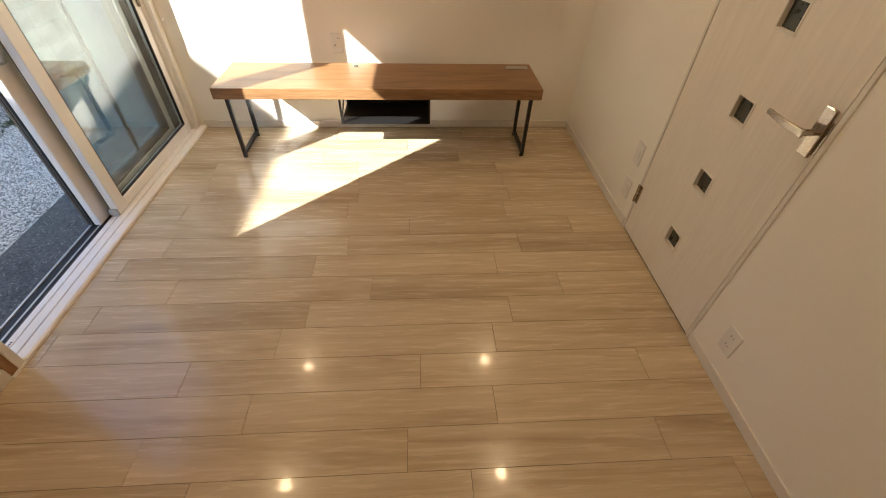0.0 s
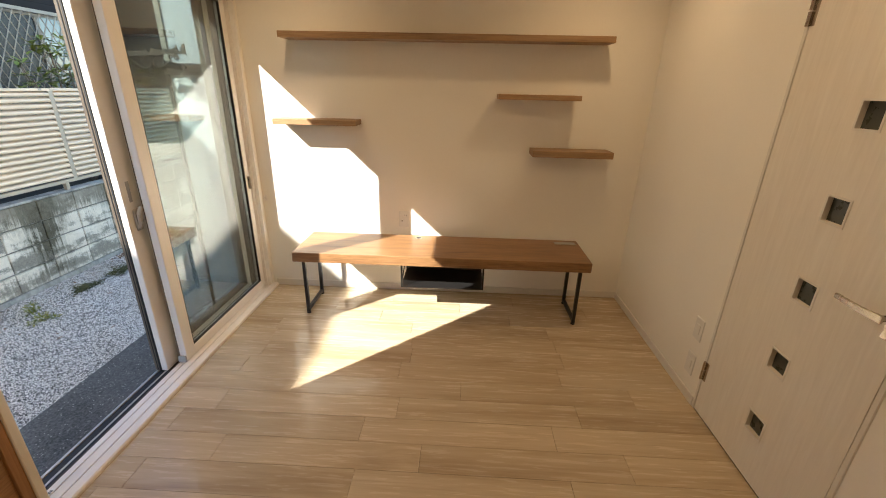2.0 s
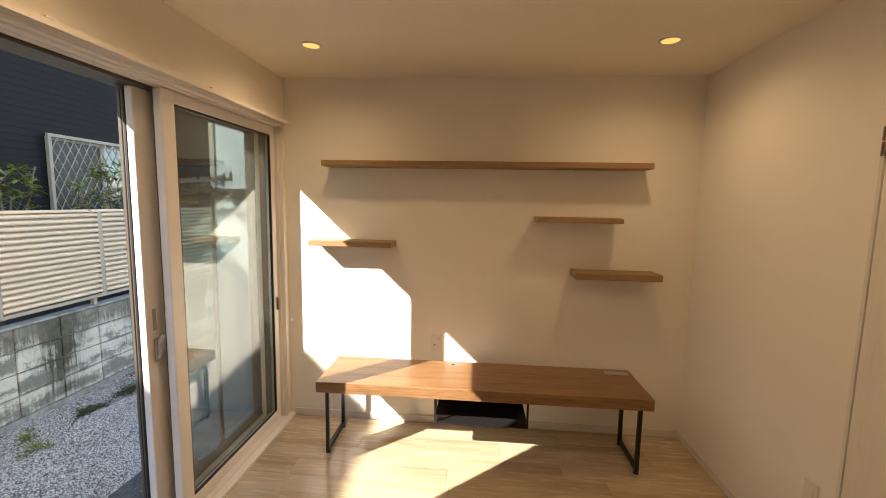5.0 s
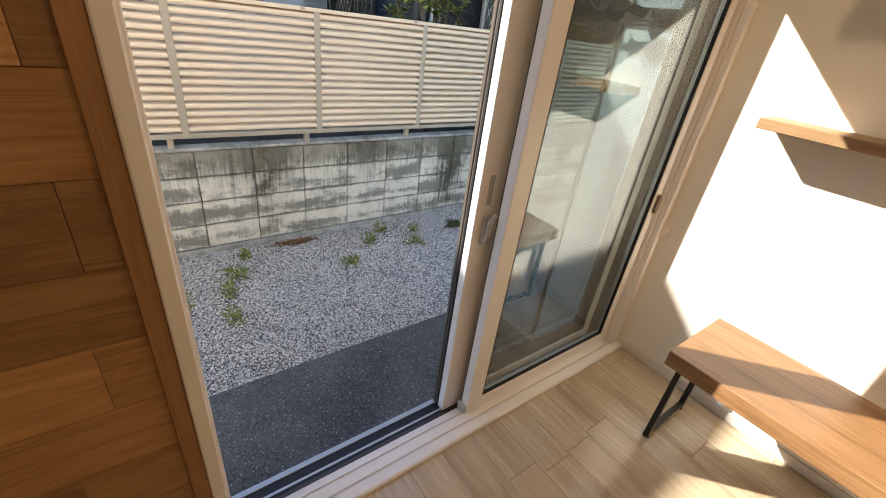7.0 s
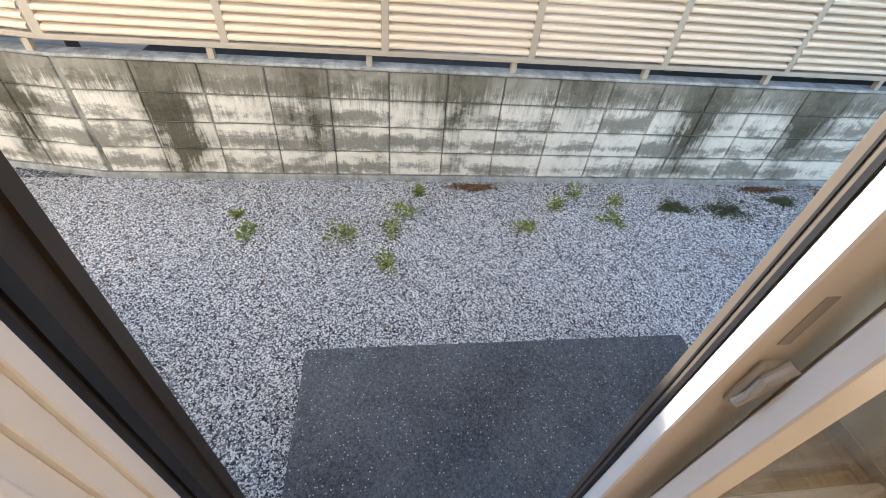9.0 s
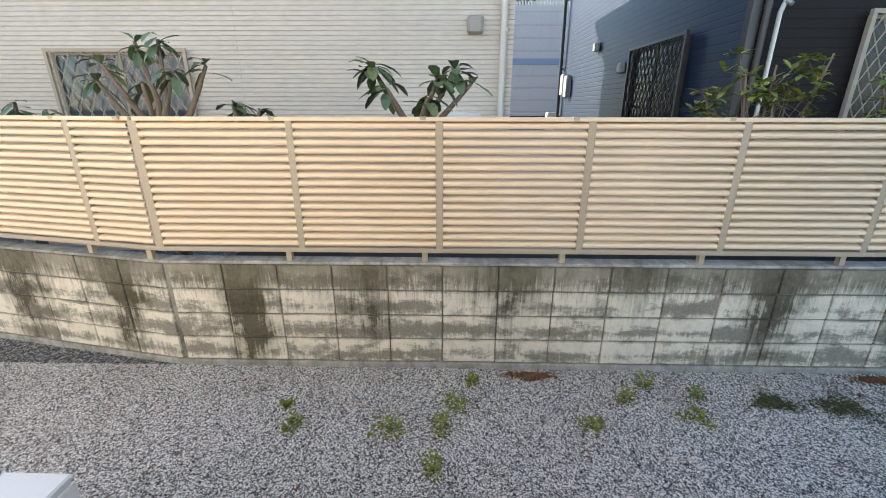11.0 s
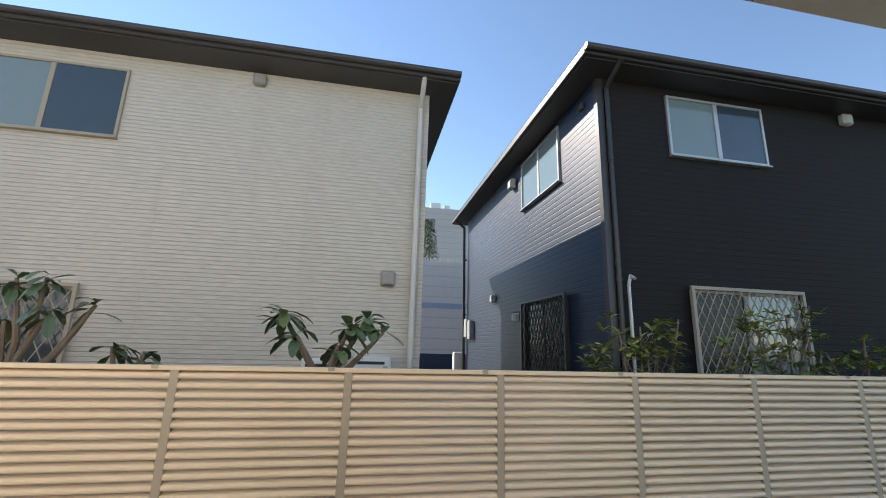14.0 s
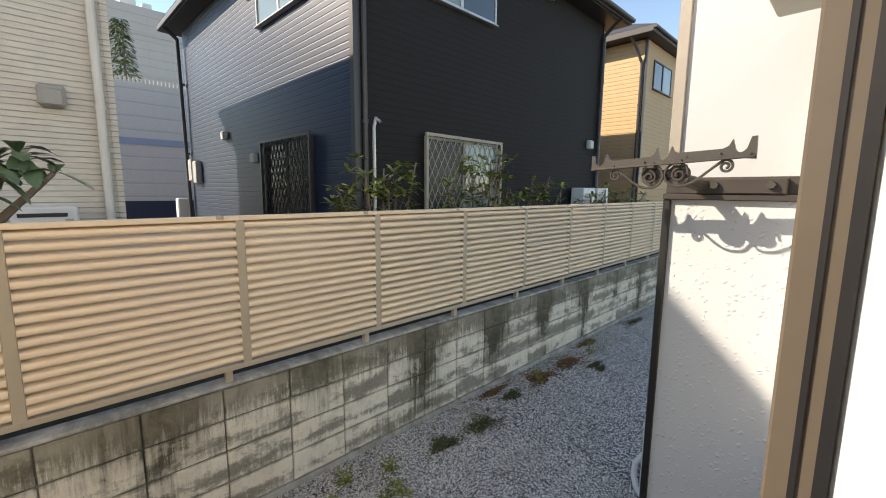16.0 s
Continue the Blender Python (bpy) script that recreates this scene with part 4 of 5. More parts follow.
def scroll(cx, cz, r0, r1, turns, start, way, y):
    """Points of a spiral in the xz plane."""
    n = 22
    return [Vector((cx + (r0 + (r1 - r0) * k / n) * math.cos(start + way * turns * 2 * math.pi * k / n), y, cz + (r0 + (r1 - r0) * k / n) * math.sin(start + way * turns * 2 * math.pi * k / n))) for k in range(n + 1)]


def plate(bm, pts, y0, y1):
    """A flat outline in the xz plane, given thickness along y."""
    front, back = [bm.verts.new((x, y0, z)) for x, z in pts], [bm.verts.new((x, y1, z)) for x, z in pts]
    bm.faces.new(front)
    bm.faces.new(back[::-1])
    for k in range(len(pts)):
        j = (k + 1) % len(pts)
        bm.faces.new((front[j], front[k], back[k], back[j]))
    bmesh.ops.recalc_face_normals(bm, faces=bm.faces)


def pole_bracket():
    b = thing("pole_bracket", "dark cast scrolled laundry pole bracket on the ledge", "bracket")
    y = 3.80

    def cradle(xa, za, xb, zb, sag):
        """Round hollow for a pole between two lips."""
        return [(xa + (xb - xa) * k / 6, za + (zb - za) * k / 6 - sag * math.sin(math.pi * k / 6)) for k in range(1, 6)]

    top = [(-1.158, 1.706), (-1.151, 1.706), (-1.147, 1.682)] + cradle(-1.147, 1.682, -1.106, 1.690, 0.018)
    top += [(-1.103, 1.710), (-1.094, 1.692), (-1.08, 1.686), (-0.952, 1.693), (-0.94, 1.702), (-0.934, 1.722)] + cradle(-0.932, 1.698, -0.893, 1.703, 0.020)
    top += [(-0.889, 1.724), (-0.883, 1.708), (-0.868, 1.702), (-0.748, 1.707), (-0.733, 1.715), (-0.724, 1.734)] + cradle(-0.722, 1.710, -0.681, 1.716, 0.019)
    top += [(-0.679, 1.738), (-0.666, 1.739), (-0.664, 1.674)]
    low = [(-0.70, 1.677), (-0.868, 1.671), (-1.0, 1.662), (-1.158, 1.651)]
    bm = bmesh.new()
    plate(bm, top + low, y - 0.006, y + 0.006)
    rest = part("pole_rest", bm, CAST, b)
    bm = bmesh.new()
    rod(bm, (-1.156, y - 0.009, 1.655), (-0.667, y - 0.009, 1.681), 0.004, sides=6)
    part("lower_bead", bm, CAST, rest)
    for x, z in ((-1.075, 1.668), (-0.972, 1.677), (-0.845, 1.688), (-0.752, 1.694), (-0.678, 1.69)):
        bm = bmesh.new()
        rod(bm, (x, y - 0.0055, z), (x, y - 0.010, z), 0.004, 0.003, 8)
        part("rivet", bm, CAST, rest)
    # two scrolled arms, each a ring with an inner curl, a swept tail and an outer curl
    for cx, cz, s, tx, tz in ((-0.950, 1.628, -1, -1.069, 1.634), (-0.868, 1.634, 1, -0.737, 1.655)):
        bm = bmesh.new()
        ring = [Vector((cx - s * 0.038 * math.sin(a), y, cz + 0.038 * math.cos(a))) for a in [math.pi * (0.05 + 0.95 * k / 14) for k in range(15)]]
        start = ring[-1]
        end = Vector((tx - s * 0.004, y, tz + 0.020))
        c1, c2 = start + Vector((s * 0.05, 0, -0.002)), end + Vector((-s * 0.045, 0, -0.03))
        tail = [start * (1 - u) ** 3 + c1 * (3 * u * (1 - u) ** 2) + c2 * (3 * u * u * (1 - u)) + end * u ** 3 for u in [k / 10 for k in range(1, 11)]]
        curl = scroll(tx, tz, 0.020, 0.005, 1.5, math.pi / 2 + s * 0.15, -s, y)
        path_rod(bm, ring + tail + curl[1:], 0.0042, 6)
        arm = part("scroll", bm, CAST, b)
        bm = bmesh.new()
        path_rod(bm, scroll(cx + s * 0.004, cz - 0.002, 0.022, 0.006, 1.4, math.pi / 2, s, y), 0.004, 6)
        path_rod(bm, [Vector((cx, y, cz + 0.038)), Vector((cx + s * 0.024, y, cz + 0.026)), Vector((cx + s * 0.03, y, cz + 0.004))], 0.004, 6)
        part("inner_curl", bm, CAST, arm)
        bm = bmesh.new()
        rod(bm, (cx, y + 0.014, cz), (cx, y + 0.022, cz), 0.034, sides=20)
        part("backing_disc", bm, CAST, arm)
        part("strap", fresh((cx - 0.013, cx + 0.013, y - 0.011, y + 0.024, cz + 0.026, cz + 0.048), bevel=0.002), CAST, arm)
    bm = bmesh.new()
    rod(bm, (-0.905, y + 0.016, 1.634), (-0.835, 3.99, 1.600), 0.02, 0.024, sides=12)
    box(bm, -0.955, -0.835, y + 0.010, y + 0.02, 1.624, 1.650, bevel=0.003)
    part("mount", bm, BRONZE_D, b, "dark bronze mounting arm")
    part("mount_plate", fresh((-0.86, -0.605, 3.978, 4.014, 1.572, 1.625), bevel=0.004), BRONZE_D, b)
    for x in (-0.80, -0.645):
        bm = bmesh.new()
        rod(bm, (x, 3.962, 1.602), (x, 3.979, 1.602), 0.012, 0.014, 8)
        part("bolt", bm, CAST, b)


pole_bracket()


def ac_unit(name, label, at, rz, w=0.78, d=0.29, h=0.54):
    """Outdoor unit; its front looks along -y before it is turned; it stands on two plastic feet."""
    a = thing(name, label, "air conditioner", at=at, rz=rz)
    part("casing", fresh((0, w, 0, d, 0.06, h), bevel=0.012), AC_WHITE, a)
    part("lid", fresh((-0.004, w + 0.004, -0.006, d + 0.004, h - 0.022, h + 0.008), bevel=0.008), AC_WHITE, a)
    g0, g1 = 0.035, w - 0.20
    grille = part("grille", fresh((g0, g1, -0.004, 0.0, 0.09, h - 0.05)), DARK, a, "dark fan opening behind a grid")
    bars = bmesh.new()
    for k in range(13):
        x = g0 + (g1 - g0) * k / 12
        box(bars, x - 0.0045, x + 0.0045, -0.030, -0.004 if k in (0, 12) else -0.022, 0.09, h - 0.05)
    for k in range(11):
        z = 0.09 + (h - 0.14) * k / 10
        box(bars, g0, g1, -0.034, -0.004 if k in (0, 10) else -0.026, z - 0.0045, z + 0.0045)
    part("grid", bars, AC_GREY, grille, "pale grey plastic grid")
    part("front_panel", fresh((g1 + 0.01, w - 0.004, -0.012, 0.0, 0.075, h - 0.03), bevel=0.004), AC_WHITE, a)
    part("name_bar", fresh(*[(g1 + 0.035 + 0.017 * k, g1 + 0.046 + 0.017 * k, -0.0135, -0.0118, h - 0.105, h - 0.08) for k in range(7)]), DARK, a, "dark maker's mark")
    part("badge", fresh((g1 + 0.035, g1 + 0.15, -0.0135, -0.0118, h - 0.155, h - 0.125)), TEAL, a, "teal badge")
    for z in (0.2, 0.3):
        part("moulded_line", fresh((g1 + 0.03, w - 0.03, -0.0128, -0.0115, z, z + 0.004)), AC_GREY, a)
    for x in (0.1, w - 0.16):
        part("foot", fresh((x, x + 0.09, -0.09, d + 0.06, 0.0, 0.062), bevel=0.008), AC_GREY, a, "pale plastic foot block")
    return a


ac_unit("air_conditioner_unit", "white outdoor air conditioner on the gravel by the wall", (-0.74, 0.66, GROUND), 180)
ac_unit("air_conditioner_unit", "white outdoor air conditioner behind the screen wall", (-0.60, 5.45, GROUND), 180, w=0.74)
bm = bmesh.new()
path_rod(bm, [Vector((-1.34, 5.34, -0.30)), Vector((-1.39, 5.34, -0.34)), Vector((-1.43, 5.33, -0.42)), Vector((-1.42, 5.28, -0.49)), Vector((-1.37, 5.20, -0.515)), Vector((-1.27, 5.10, -0.52)), Vector((-1.12, 5.04, -0.52))], 0.02)
solid("drain_hose", bm, AC_WHITE, "white insulated hose looping beside the air conditioner", "hose")

# ---------------------------------------------------------------- neighbouring houses
def pane_window(parent, axis, at, a0, a1, z0, z1, out, mats, trim=None):
    """A two-leaf sliding window on a wall: axis says which way the wall runs, at is its face, out the side it looks to."""
    trim = trim or ALU

    def b(u0, u1, w0, w1, za, zb):
        d0, d1 = sorted((at + out * w0, at + out * w1))
        return (d0, d1, u0, u1, za, zb) if axis == "y" else (u0, u1, d0, d1, za, zb)

    f = 0.036
    mid = (a0 + a1) / 2
    w = part("window", fresh(b(a0, a0 + f, -0.02, 0.035, z0, z1), b(a1 - f, a1, -0.02, 0.035, z0, z1), b(a0 + f, a1 - f, -0.02, 0.035, z0, z0 + f), b(a0 + f, a1 - f, -0.02, 0.035, z1 - f, z1), bevel=0.004), trim, parent)
    part("sash_bar", fresh(b(mid - 0.03, mid + 0.03, -0.01, 0.03, z0 + f, z1 - f), bevel=0.003), trim, w)
    part("pane", fresh(b(a0 + f, mid - 0.03, 0.0, 0.012, z0 + f, z1 - f)), mats[0], w)
    part("pane", fresh(b(mid + 0.03, a1 - f, 0.0, 0.02, z0 + f, z1 - f)), mats[1], w)
    part("sill", fresh(b(a0 - 0.01, a1 + 0.01, -0.01, 0.07, z0 - 0.02, z0), bevel=0.003), trim, w)
    return w


def lattice(parent, axis, at, a0, a1, z0, z1, out, mat, step=0.125):
    """A diamond security grille before a ground-floor window."""
    bm = bmesh.new()
    w, h = a1 - a0, z1 - z0
    rise = 1.9 * step
    depth = at + out * 0.075

    def spot(u, z, d=0.0):
        return (depth + out * d, a0 + u, z0 + z) if axis == "y" else (a0 + u, depth + out * d, z0 + z)

    k = -h / 1.9
    while k < w:
        for s in (1, -1):
            pts = []
            u0, u1 = k, k + h / 1.9
            # clip the slanted bar to the panel
            c0, c1 = max(u0, 0.0), min(u1, w)
            if c1 - c0 > 0.02:
                za, zb = (c0 - k) * 1.9, (c1 - k) * 1.9
                pts = [spot(c0, za if s > 0 else h - za, 0.006 * s), spot(c1, zb if s > 0 else h - zb, 0.006 * s)]
                rod(bm, pts[0], pts[1], 0.0075, sides=4)
        k += step
    g = part("grille", bm, mat, parent, "diamond lattice security grille")
    f = 0.02

    def b(u0, u1, za, zb):
        d0, d1 = sorted((depth - 0.018, depth + 0.018))
        return (d0, d1, u0, u1, za, zb) if axis == "y" else (u0, u1, d0, d1, za, zb)

    part("grille_frame", fresh(b(a0 - f, a0 + f, z0 - f, z1 + f), b(a1 - f, a1 + f, z0 - f, z1 + f), b(a0 + f, a1 - f, z0 - f, z0 + f), b(a0 + f, a1 - f, z1 - f, z1 + f)), mat, g)


def wall_vent(parent, axis, at, a, z, out, size, mat):
    s = size / 2
    d0, d1 = sorted((at, at + out * size * 0.55))
    bx = (d0, d1, a - s, a + s, z - s, z + s) if axis == "y" else (a - s, a + s, d0, d1, z - s, z + s)
    v = part("vent_hood", fresh(bx, bevel=size * 0.12), mat, parent)
    e0, e1 = sorted((at + out * size * 0.5, at + out * size * 0.6))
    bx = (e0, e1, a - s * 0.75, a + s * 0.75, z - s * 0.9, z + s * 0.6) if axis == "y" else (a - s * 0.75, a + s * 0.75, e0, e1, z - s * 0.9, z + s * 0.6)
    part("vent_cover", fresh(bx, bevel=size * 0.05), mat, v)


def hip_roof(parent, x0, x1, y0, y1, z, rise, thick, inset):
    """Eave slab with fascia and a low hipped top."""
    part("eave", fresh((x0, x1, y0, y1, z - thick, z), bevel=0.01), EAVE, parent, "dark brown eave and fascia")
    bm = bmesh.new()
    lo = [bm.verts.new(p) for p in ((x0, y0, z), (x1, y0, z), (x1, y1, z), (x0, y1, z))]
    hi = [bm.verts.new(p) for p in ((x0 + inset, y0 + inset, z + rise), (x1 - inset, y0 + inset, z + rise), (x1 - inset, y1 - inset, z + rise), (x0 + inset, y1 - inset, z + rise))]
    for k in range(4):
        bm.faces.new((lo[k], lo[(k + 1) % 4], hi[(k + 1) % 4], hi[k]))
    bm.faces.new(hi)
    part("roof", bm, ROOF, parent, "dark slate roof")
    bm = bmesh.new()
    rod(bm, (x1 + 0.03, y0, z - 0.045), (x1 + 0.03, y1, z - 0.045), 0.045, sides=12)
    part("gutter", bm, EAVE, parent)


def downpipe(parent, pts, mat, r=0.035):
    bm = bmesh.new()
    path_rod(bm, [Vector(p) for p in pts], r, 10)
    pipe = part("downpipe", bm, mat, parent)
    x, y, z0 = pts[-1]
    for z in (z0 + 1.2, z0 + 2.9, z0 + 4.4):
        bm = bmesh.new()
        rod(bm, (x, y, z - 0.02), (x, y, z + 0.02), r * 1.25, sides=10)
        part("pipe_clip", bm, mat, pipe)


def cream_house():
    h = thing("cream_house", "cream ribbed-siding two-storey house behind the fence", "house")
    X = -5.9
    part("wall", fresh((-12.5, X, -4.0, 3.0, GROUND, 5.33)), CREAM, h)
    part("corner_trim", fresh((X - 0.05, X + 0.012, 2.955, 3.012, GROUND, 5.3)), CREAM, h)
    hip_roof(h, -13, -5.45, -4.45, 3.4, 5.43, 1.4, 0.13, 2.5)
    part("soffit", fresh((-5.9, -5.5, -4.4, 3.35, 5.28, 5.3)), EAVE, h, "dark grey soffit")
    w = pane_window(h, "y", X, -2.82, -1.05, 4.06, 5.06, 1, (PALE_GLASS, HOUSE_GLASS), GRILLE)
    g = pane_window(h, "y", X, -2.84, -1.11, 0.95, 2.12, 1, (HOUSE_GLASS, HOUSE_GLASS), GRILLE)
    lattice(h, "y", X, -2.86, -1.09, 0.93, 2.14, 1, GRILLE, 0.16)
    wall_vent(h, "y", X, 2.535, 2.42, 1, 0.2, VENT_GREY)
    wall_vent(h, "y", X, 0.58, 5.15, 1, 0.17, VENT_GREY)
    wall_vent(h, "y", X, -3.68, 2.21, 1, 0.1, AC_GREY)
    downpipe(h, ((-5.48, 2.88, 5.34), (-5.6, 2.88, 5.2), (X + 0.06, 2.88, 5.02), (X + 0.06, 2.88, GROUND)), PIPE_W, 0.038)
    downpipe(h, ((-5.48, -3.85, 5.34), (-5.6, -3.85, 5.2), (X + 0.06, -3.92, 5.02), (X + 0.06, -3.92, GROUND)), PIPE_W, 0.038)
    # seams between siding boards
    for y in (1.62, -0.45):
        part("siding_joint", fresh((X, X + 0.004, y - 0.004, y + 0.004, GROUND, 5.25)), CREAM, h)


cream_house()
for ya, zt in ((1.55, 1.36), (2.16, 1.40)):
    a = thing("heat_pump_unit", "white equipment box on the cream house wall", "heat pump")
    part("casing", fresh((-5.88, -5.6, ya, ya + 0.46, 0.5, zt), bevel=0.015), AC_WHITE, a)
    part("air_slot", fresh((-5.6, -5.595, ya + 0.05, ya + 0.38, zt - 0.09, zt - 0.055)), DARK, a)
    part("badge", fresh((-5.6, -5.594, ya + 0.36, ya + 0.42, zt - 0.15, zt - 0.11)), GREY_PL, a)
    part("wall_bracket", fresh((-5.9, -5.62, ya + 0.05, ya + 0.09, 0.46, 0.5), (-5.9, -5.62, ya + 0.37, ya + 0.41, 0.46, 0.5), (-5.9, -5.62, ya + 0.05, ya + 0.41, GROUND, 0.46)), AC_GREY, a)


# the dark house is drawn at a smaller size and then grown about a point
GROWN = 1.168
DARK_AT = Matrix.Translation(Vector((-0.433, 2.30, 1.574)) * (1 - GROWN)) @ Matrix.Scale(GROWN, 4)


def dark_house():
    h = thing("dark_house", "dark-sided two-storey house with dark eaves, light painted into its two tones", "house")
    h.matrix_basis = DARK_AT
    X, Y = -4.6, 5.01
    part("wall", fresh((-11.4, X, Y + 0.02, 11.1, GROUND, 5.0)), CHARCOAL, h, "dark ribbed siding, painted charcoal for how light falls")
    part("side_wall", fresh((-11.4, X - 0.06, Y, Y + 0.02, GROUND, 5.0)), NAVY, h, "dark ribbed siding, painted navy for how light falls")
    part("corner_trim", fresh((X - 0.07, X + 0.015, Y - 0.012, Y + 0.08, GROUND, 5.0), bevel=0.004), PIPE_D, h)
    part("corner_trim", fresh((X - 0.05, X + 0.015, 11.05, 11.112, GROUND, 5.0), bevel=0.004), PIPE_D, h)
    hip_roof(h, -11.8, -4.2, 4.63, 11.5, 5.13, 1.3, 0.12, 2.4)
    part("soffit", fresh((-11.75, -4.25, 4.68, 11.45, 4.99, 5.005)), EAVE, h)
    pane_window(h, "y", X, 5.99, 7.49, 4.02, 4.88, 1, (PALE_GLASS, HOUSE_GLASS))
    pane_window(h, "y", X, 6.07, 7.6, 0.95, 2.29, 1, (NIGHT_GLASS, PALE_GLASS), GRILLE)
    lattice(h, "y", X, 6.05, 7.62, 0.93, 2.31, 1, GRILLE, 0.115)
    pane_window(h, "x", Y, -7.18, -5.66, 4.0, 4.9, -1, (PALE_GLASS, PALE_GLASS))
    pane_window(h, "x", Y, -7.12, -5.58, 0.9, 2.28, -1, (NIGHT_GLASS, NIGHT_GLASS), PIPE_D)
    lattice(h, "x", Y, -7.14, -5.55, 0.88, 2.3, -1, PIPE_D, 0.115)
    for x, z, s in ((-8.88, 2.55, 0.16), (-7.52, 2.08, 0.16), (-7.6, 4.68, 0.2)):
        wall_vent(h, "x", Y, x, z, -1, s, AC_GREY)
    wall_vent(h, "x", Y, -4.95, 4.78, -1, 0.1, PIPE_D)
    for y, z, s in ((8.93, 4.9, 0.17), (10.65, 2.55, 0.17)):
        wall_vent(h, "y", X, y, z, 1, s, AC_GREY)
    downpipe(h, ((-4.2, 5.12, 5.02), (-4.35, 5.12, 4.95), (X + 0.045, 5.12, 4.84), (X + 0.045, 5.12, GROUND)), PIPE_D, 0.03)
    downpipe(h, ((-4.2, 11.02, 5.02), (-4.35, 11.02, 4.92), (X + 0.05, 11.02, 4.75), (X + 0.05, 11.02, GROUND)), PIPE_D, 0.036)
    downpipe(h, ((-11.35, 4.66, 5.0), (-11.35, 4.9, 4.8), (-11.35, 4.95, GROUND)), PIPE_D, 0.04)
    for x, z in ((-11.05, 2.0), (-10.7, 1.95)):
        part("meter_box", fresh((x - 0.13, x + 0.13, Y - 0.12, Y, z - 0.25, z + 0.22), bevel=0.015), GREY_PL, h)
    bm = bmesh.new()
    path_rod(bm, [Vector((X + 0.07, 5.22, 1.2)), Vector((X + 0.07, 5.22, 2.30)), Vector((X + 0.085, 5.24, 2.40)), Vector((X + 0.14, 5.26, 2.36))], 0.02)
    part("cable_conduit", bm, ALU, h, "pale conduit with a bent top")
    part("duct_cover", fresh((-11.9, -11.65, 4.75, 5.0, GROUND, 1.35), bevel=0.02), AC_WHITE, h)


dark_house()
for ya in (9.95, 10.55):
    a = thing("air_conditioner_unit", "white air conditioner against the charcoal house", "air conditioner")
    a.matrix_basis = DARK_AT
    part("casing", fresh((-4.55, -4.28, ya, ya + 0.5, 0.8, 1.66), bevel=0.015), AC_WHITE, a)
    part("grille", fresh((-4.28, -4.272, ya + 0.05, ya + 0.35, 0.95, 1.55)), GREY_PL, a)
    part("stand", fresh((-4.55, -4.3, ya + 0.03, ya + 0.47, GROUND, 0.8)), AC_GREY, a)


def tan_house():
    h = thing("tan_house", "tan sided house beyond the dark one", "house")
    grown = 1.12
    h.matrix_basis = Matrix.Translation(Vector((-0.433, 2.30, 1.574)) * (1 - grown)) @ Matrix.Scale(grown, 4)
    X, Y = -4.78, 13.96
    part("wall", fresh((-12, X, Y, 21, GROUND, 5.5)), TAN, h)
    part("corner_trim", fresh((X - 0.04, X + 0.02, Y - 0.02, Y + 0.05, GROUND, 5.5)), PIPE_D, h)
    hip_roof(h, -12.4, -4.5, 13.55, 21.4, 5.68, 1.3, 0.16, 2.5)
    pane_window(h, "y", X, 14.5, 15.9, 4.35, 5.1, 1, (HOUSE_GLASS, PALE_GLASS), PIPE_D)
    downpipe(h, ((-5.05, 13.6, 5.5), (-4.95, 13.8, 5.2), (-4.87, 13.92, 4.9), (-4.87, 13.92, GROUND)), PIPE_D, 0.035)


tan_house()


def far_blocks():
    a = thing("grey_workshop", "low grey rendered building seen between the houses", "building")
    part("wall", fresh((-30, -24, 0.5, 10, GROUND, 6.3)), GREYWALL, a)
    part("blue_band", fresh((-24, -23.96, 0.5, 10, 3.55, 3.85)), TEALBAND, a, "faded blue band")
    part("dark_base", fresh((-24, -23.95, 0.5, 10, GROUND, 1.0)), NAVY, a)
    bm = bmesh.new()
    for k in range(60):
        rod(bm, (-24.05, 0.6 + 0.157 * k, 6.3), (-24.05, 0.6 + 0.157 * k, 6.48), 0.05, sides=6)
    part("ridge_caps", bm, GREYWALL, a)
    b = thing("office_block", "tall pale grey block far behind", "building")
    part("wall", fresh((-46, -40, 3, 13.5, GROUND, 15.0)), GREYWALL, b)
    part("roof_tank", fresh((-43, -41, 8.4, 9.4, 15.0, 15.9), (-43, -41, 9.8, 10.4, 15.0, 15.7)), AC_WHITE, b)
    for z in (4, 7, 10, 13):
        part("floor_band", fresh((-40, -39.95, 3, 13.5, z, z + 0.25)), GREY_PL, b)
    c = thing("neighbour_house", "peach rendered house past the cream one", "house")
    part("wall", fresh((-14, -7.5, -12, -5.6, GROUND, 5.2)), TAN, c)
    hip_roof(c, -14.4, -7.1, -12.4, -5.2, 5.35, 1.3, 0.14, 2.4)


far_blocks()

# ---------------------------------------------------------------- plants
def leaf(bm, base, way, up, length, width, droop):
    """A bent spoon-shaped blade of eight quads."""
    way, up = way.normalized(), up.normalized()
    side = way.cross(up)
    side = side.normalized() if side.length > 1e-4 else Vector((1, 0, 0))
    up = side.cross(way).normalized()
    rows = []
    for s, w in ((0.0, 0.12), (0.35, 0.7), (0.7, 1.0), (0.92, 0.62), (1.0, 0.05)):
        mid = base + way * (length * s) - Vector((0, 0, 1)) * (droop * length * s * s)
        rows.append((bm.verts.new(mid - side * width * w / 2 + up * width * 0.12 * w), bm.verts.new(mid), bm.verts.new(mid + side * width * w / 2 + up * width * 0.12 * w)))
    for a, b in zip(rows, rows[1:]):
        for k in (0, 1):
            bm.faces.new((a[k], a[k + 1], b[k + 1], b[k]))


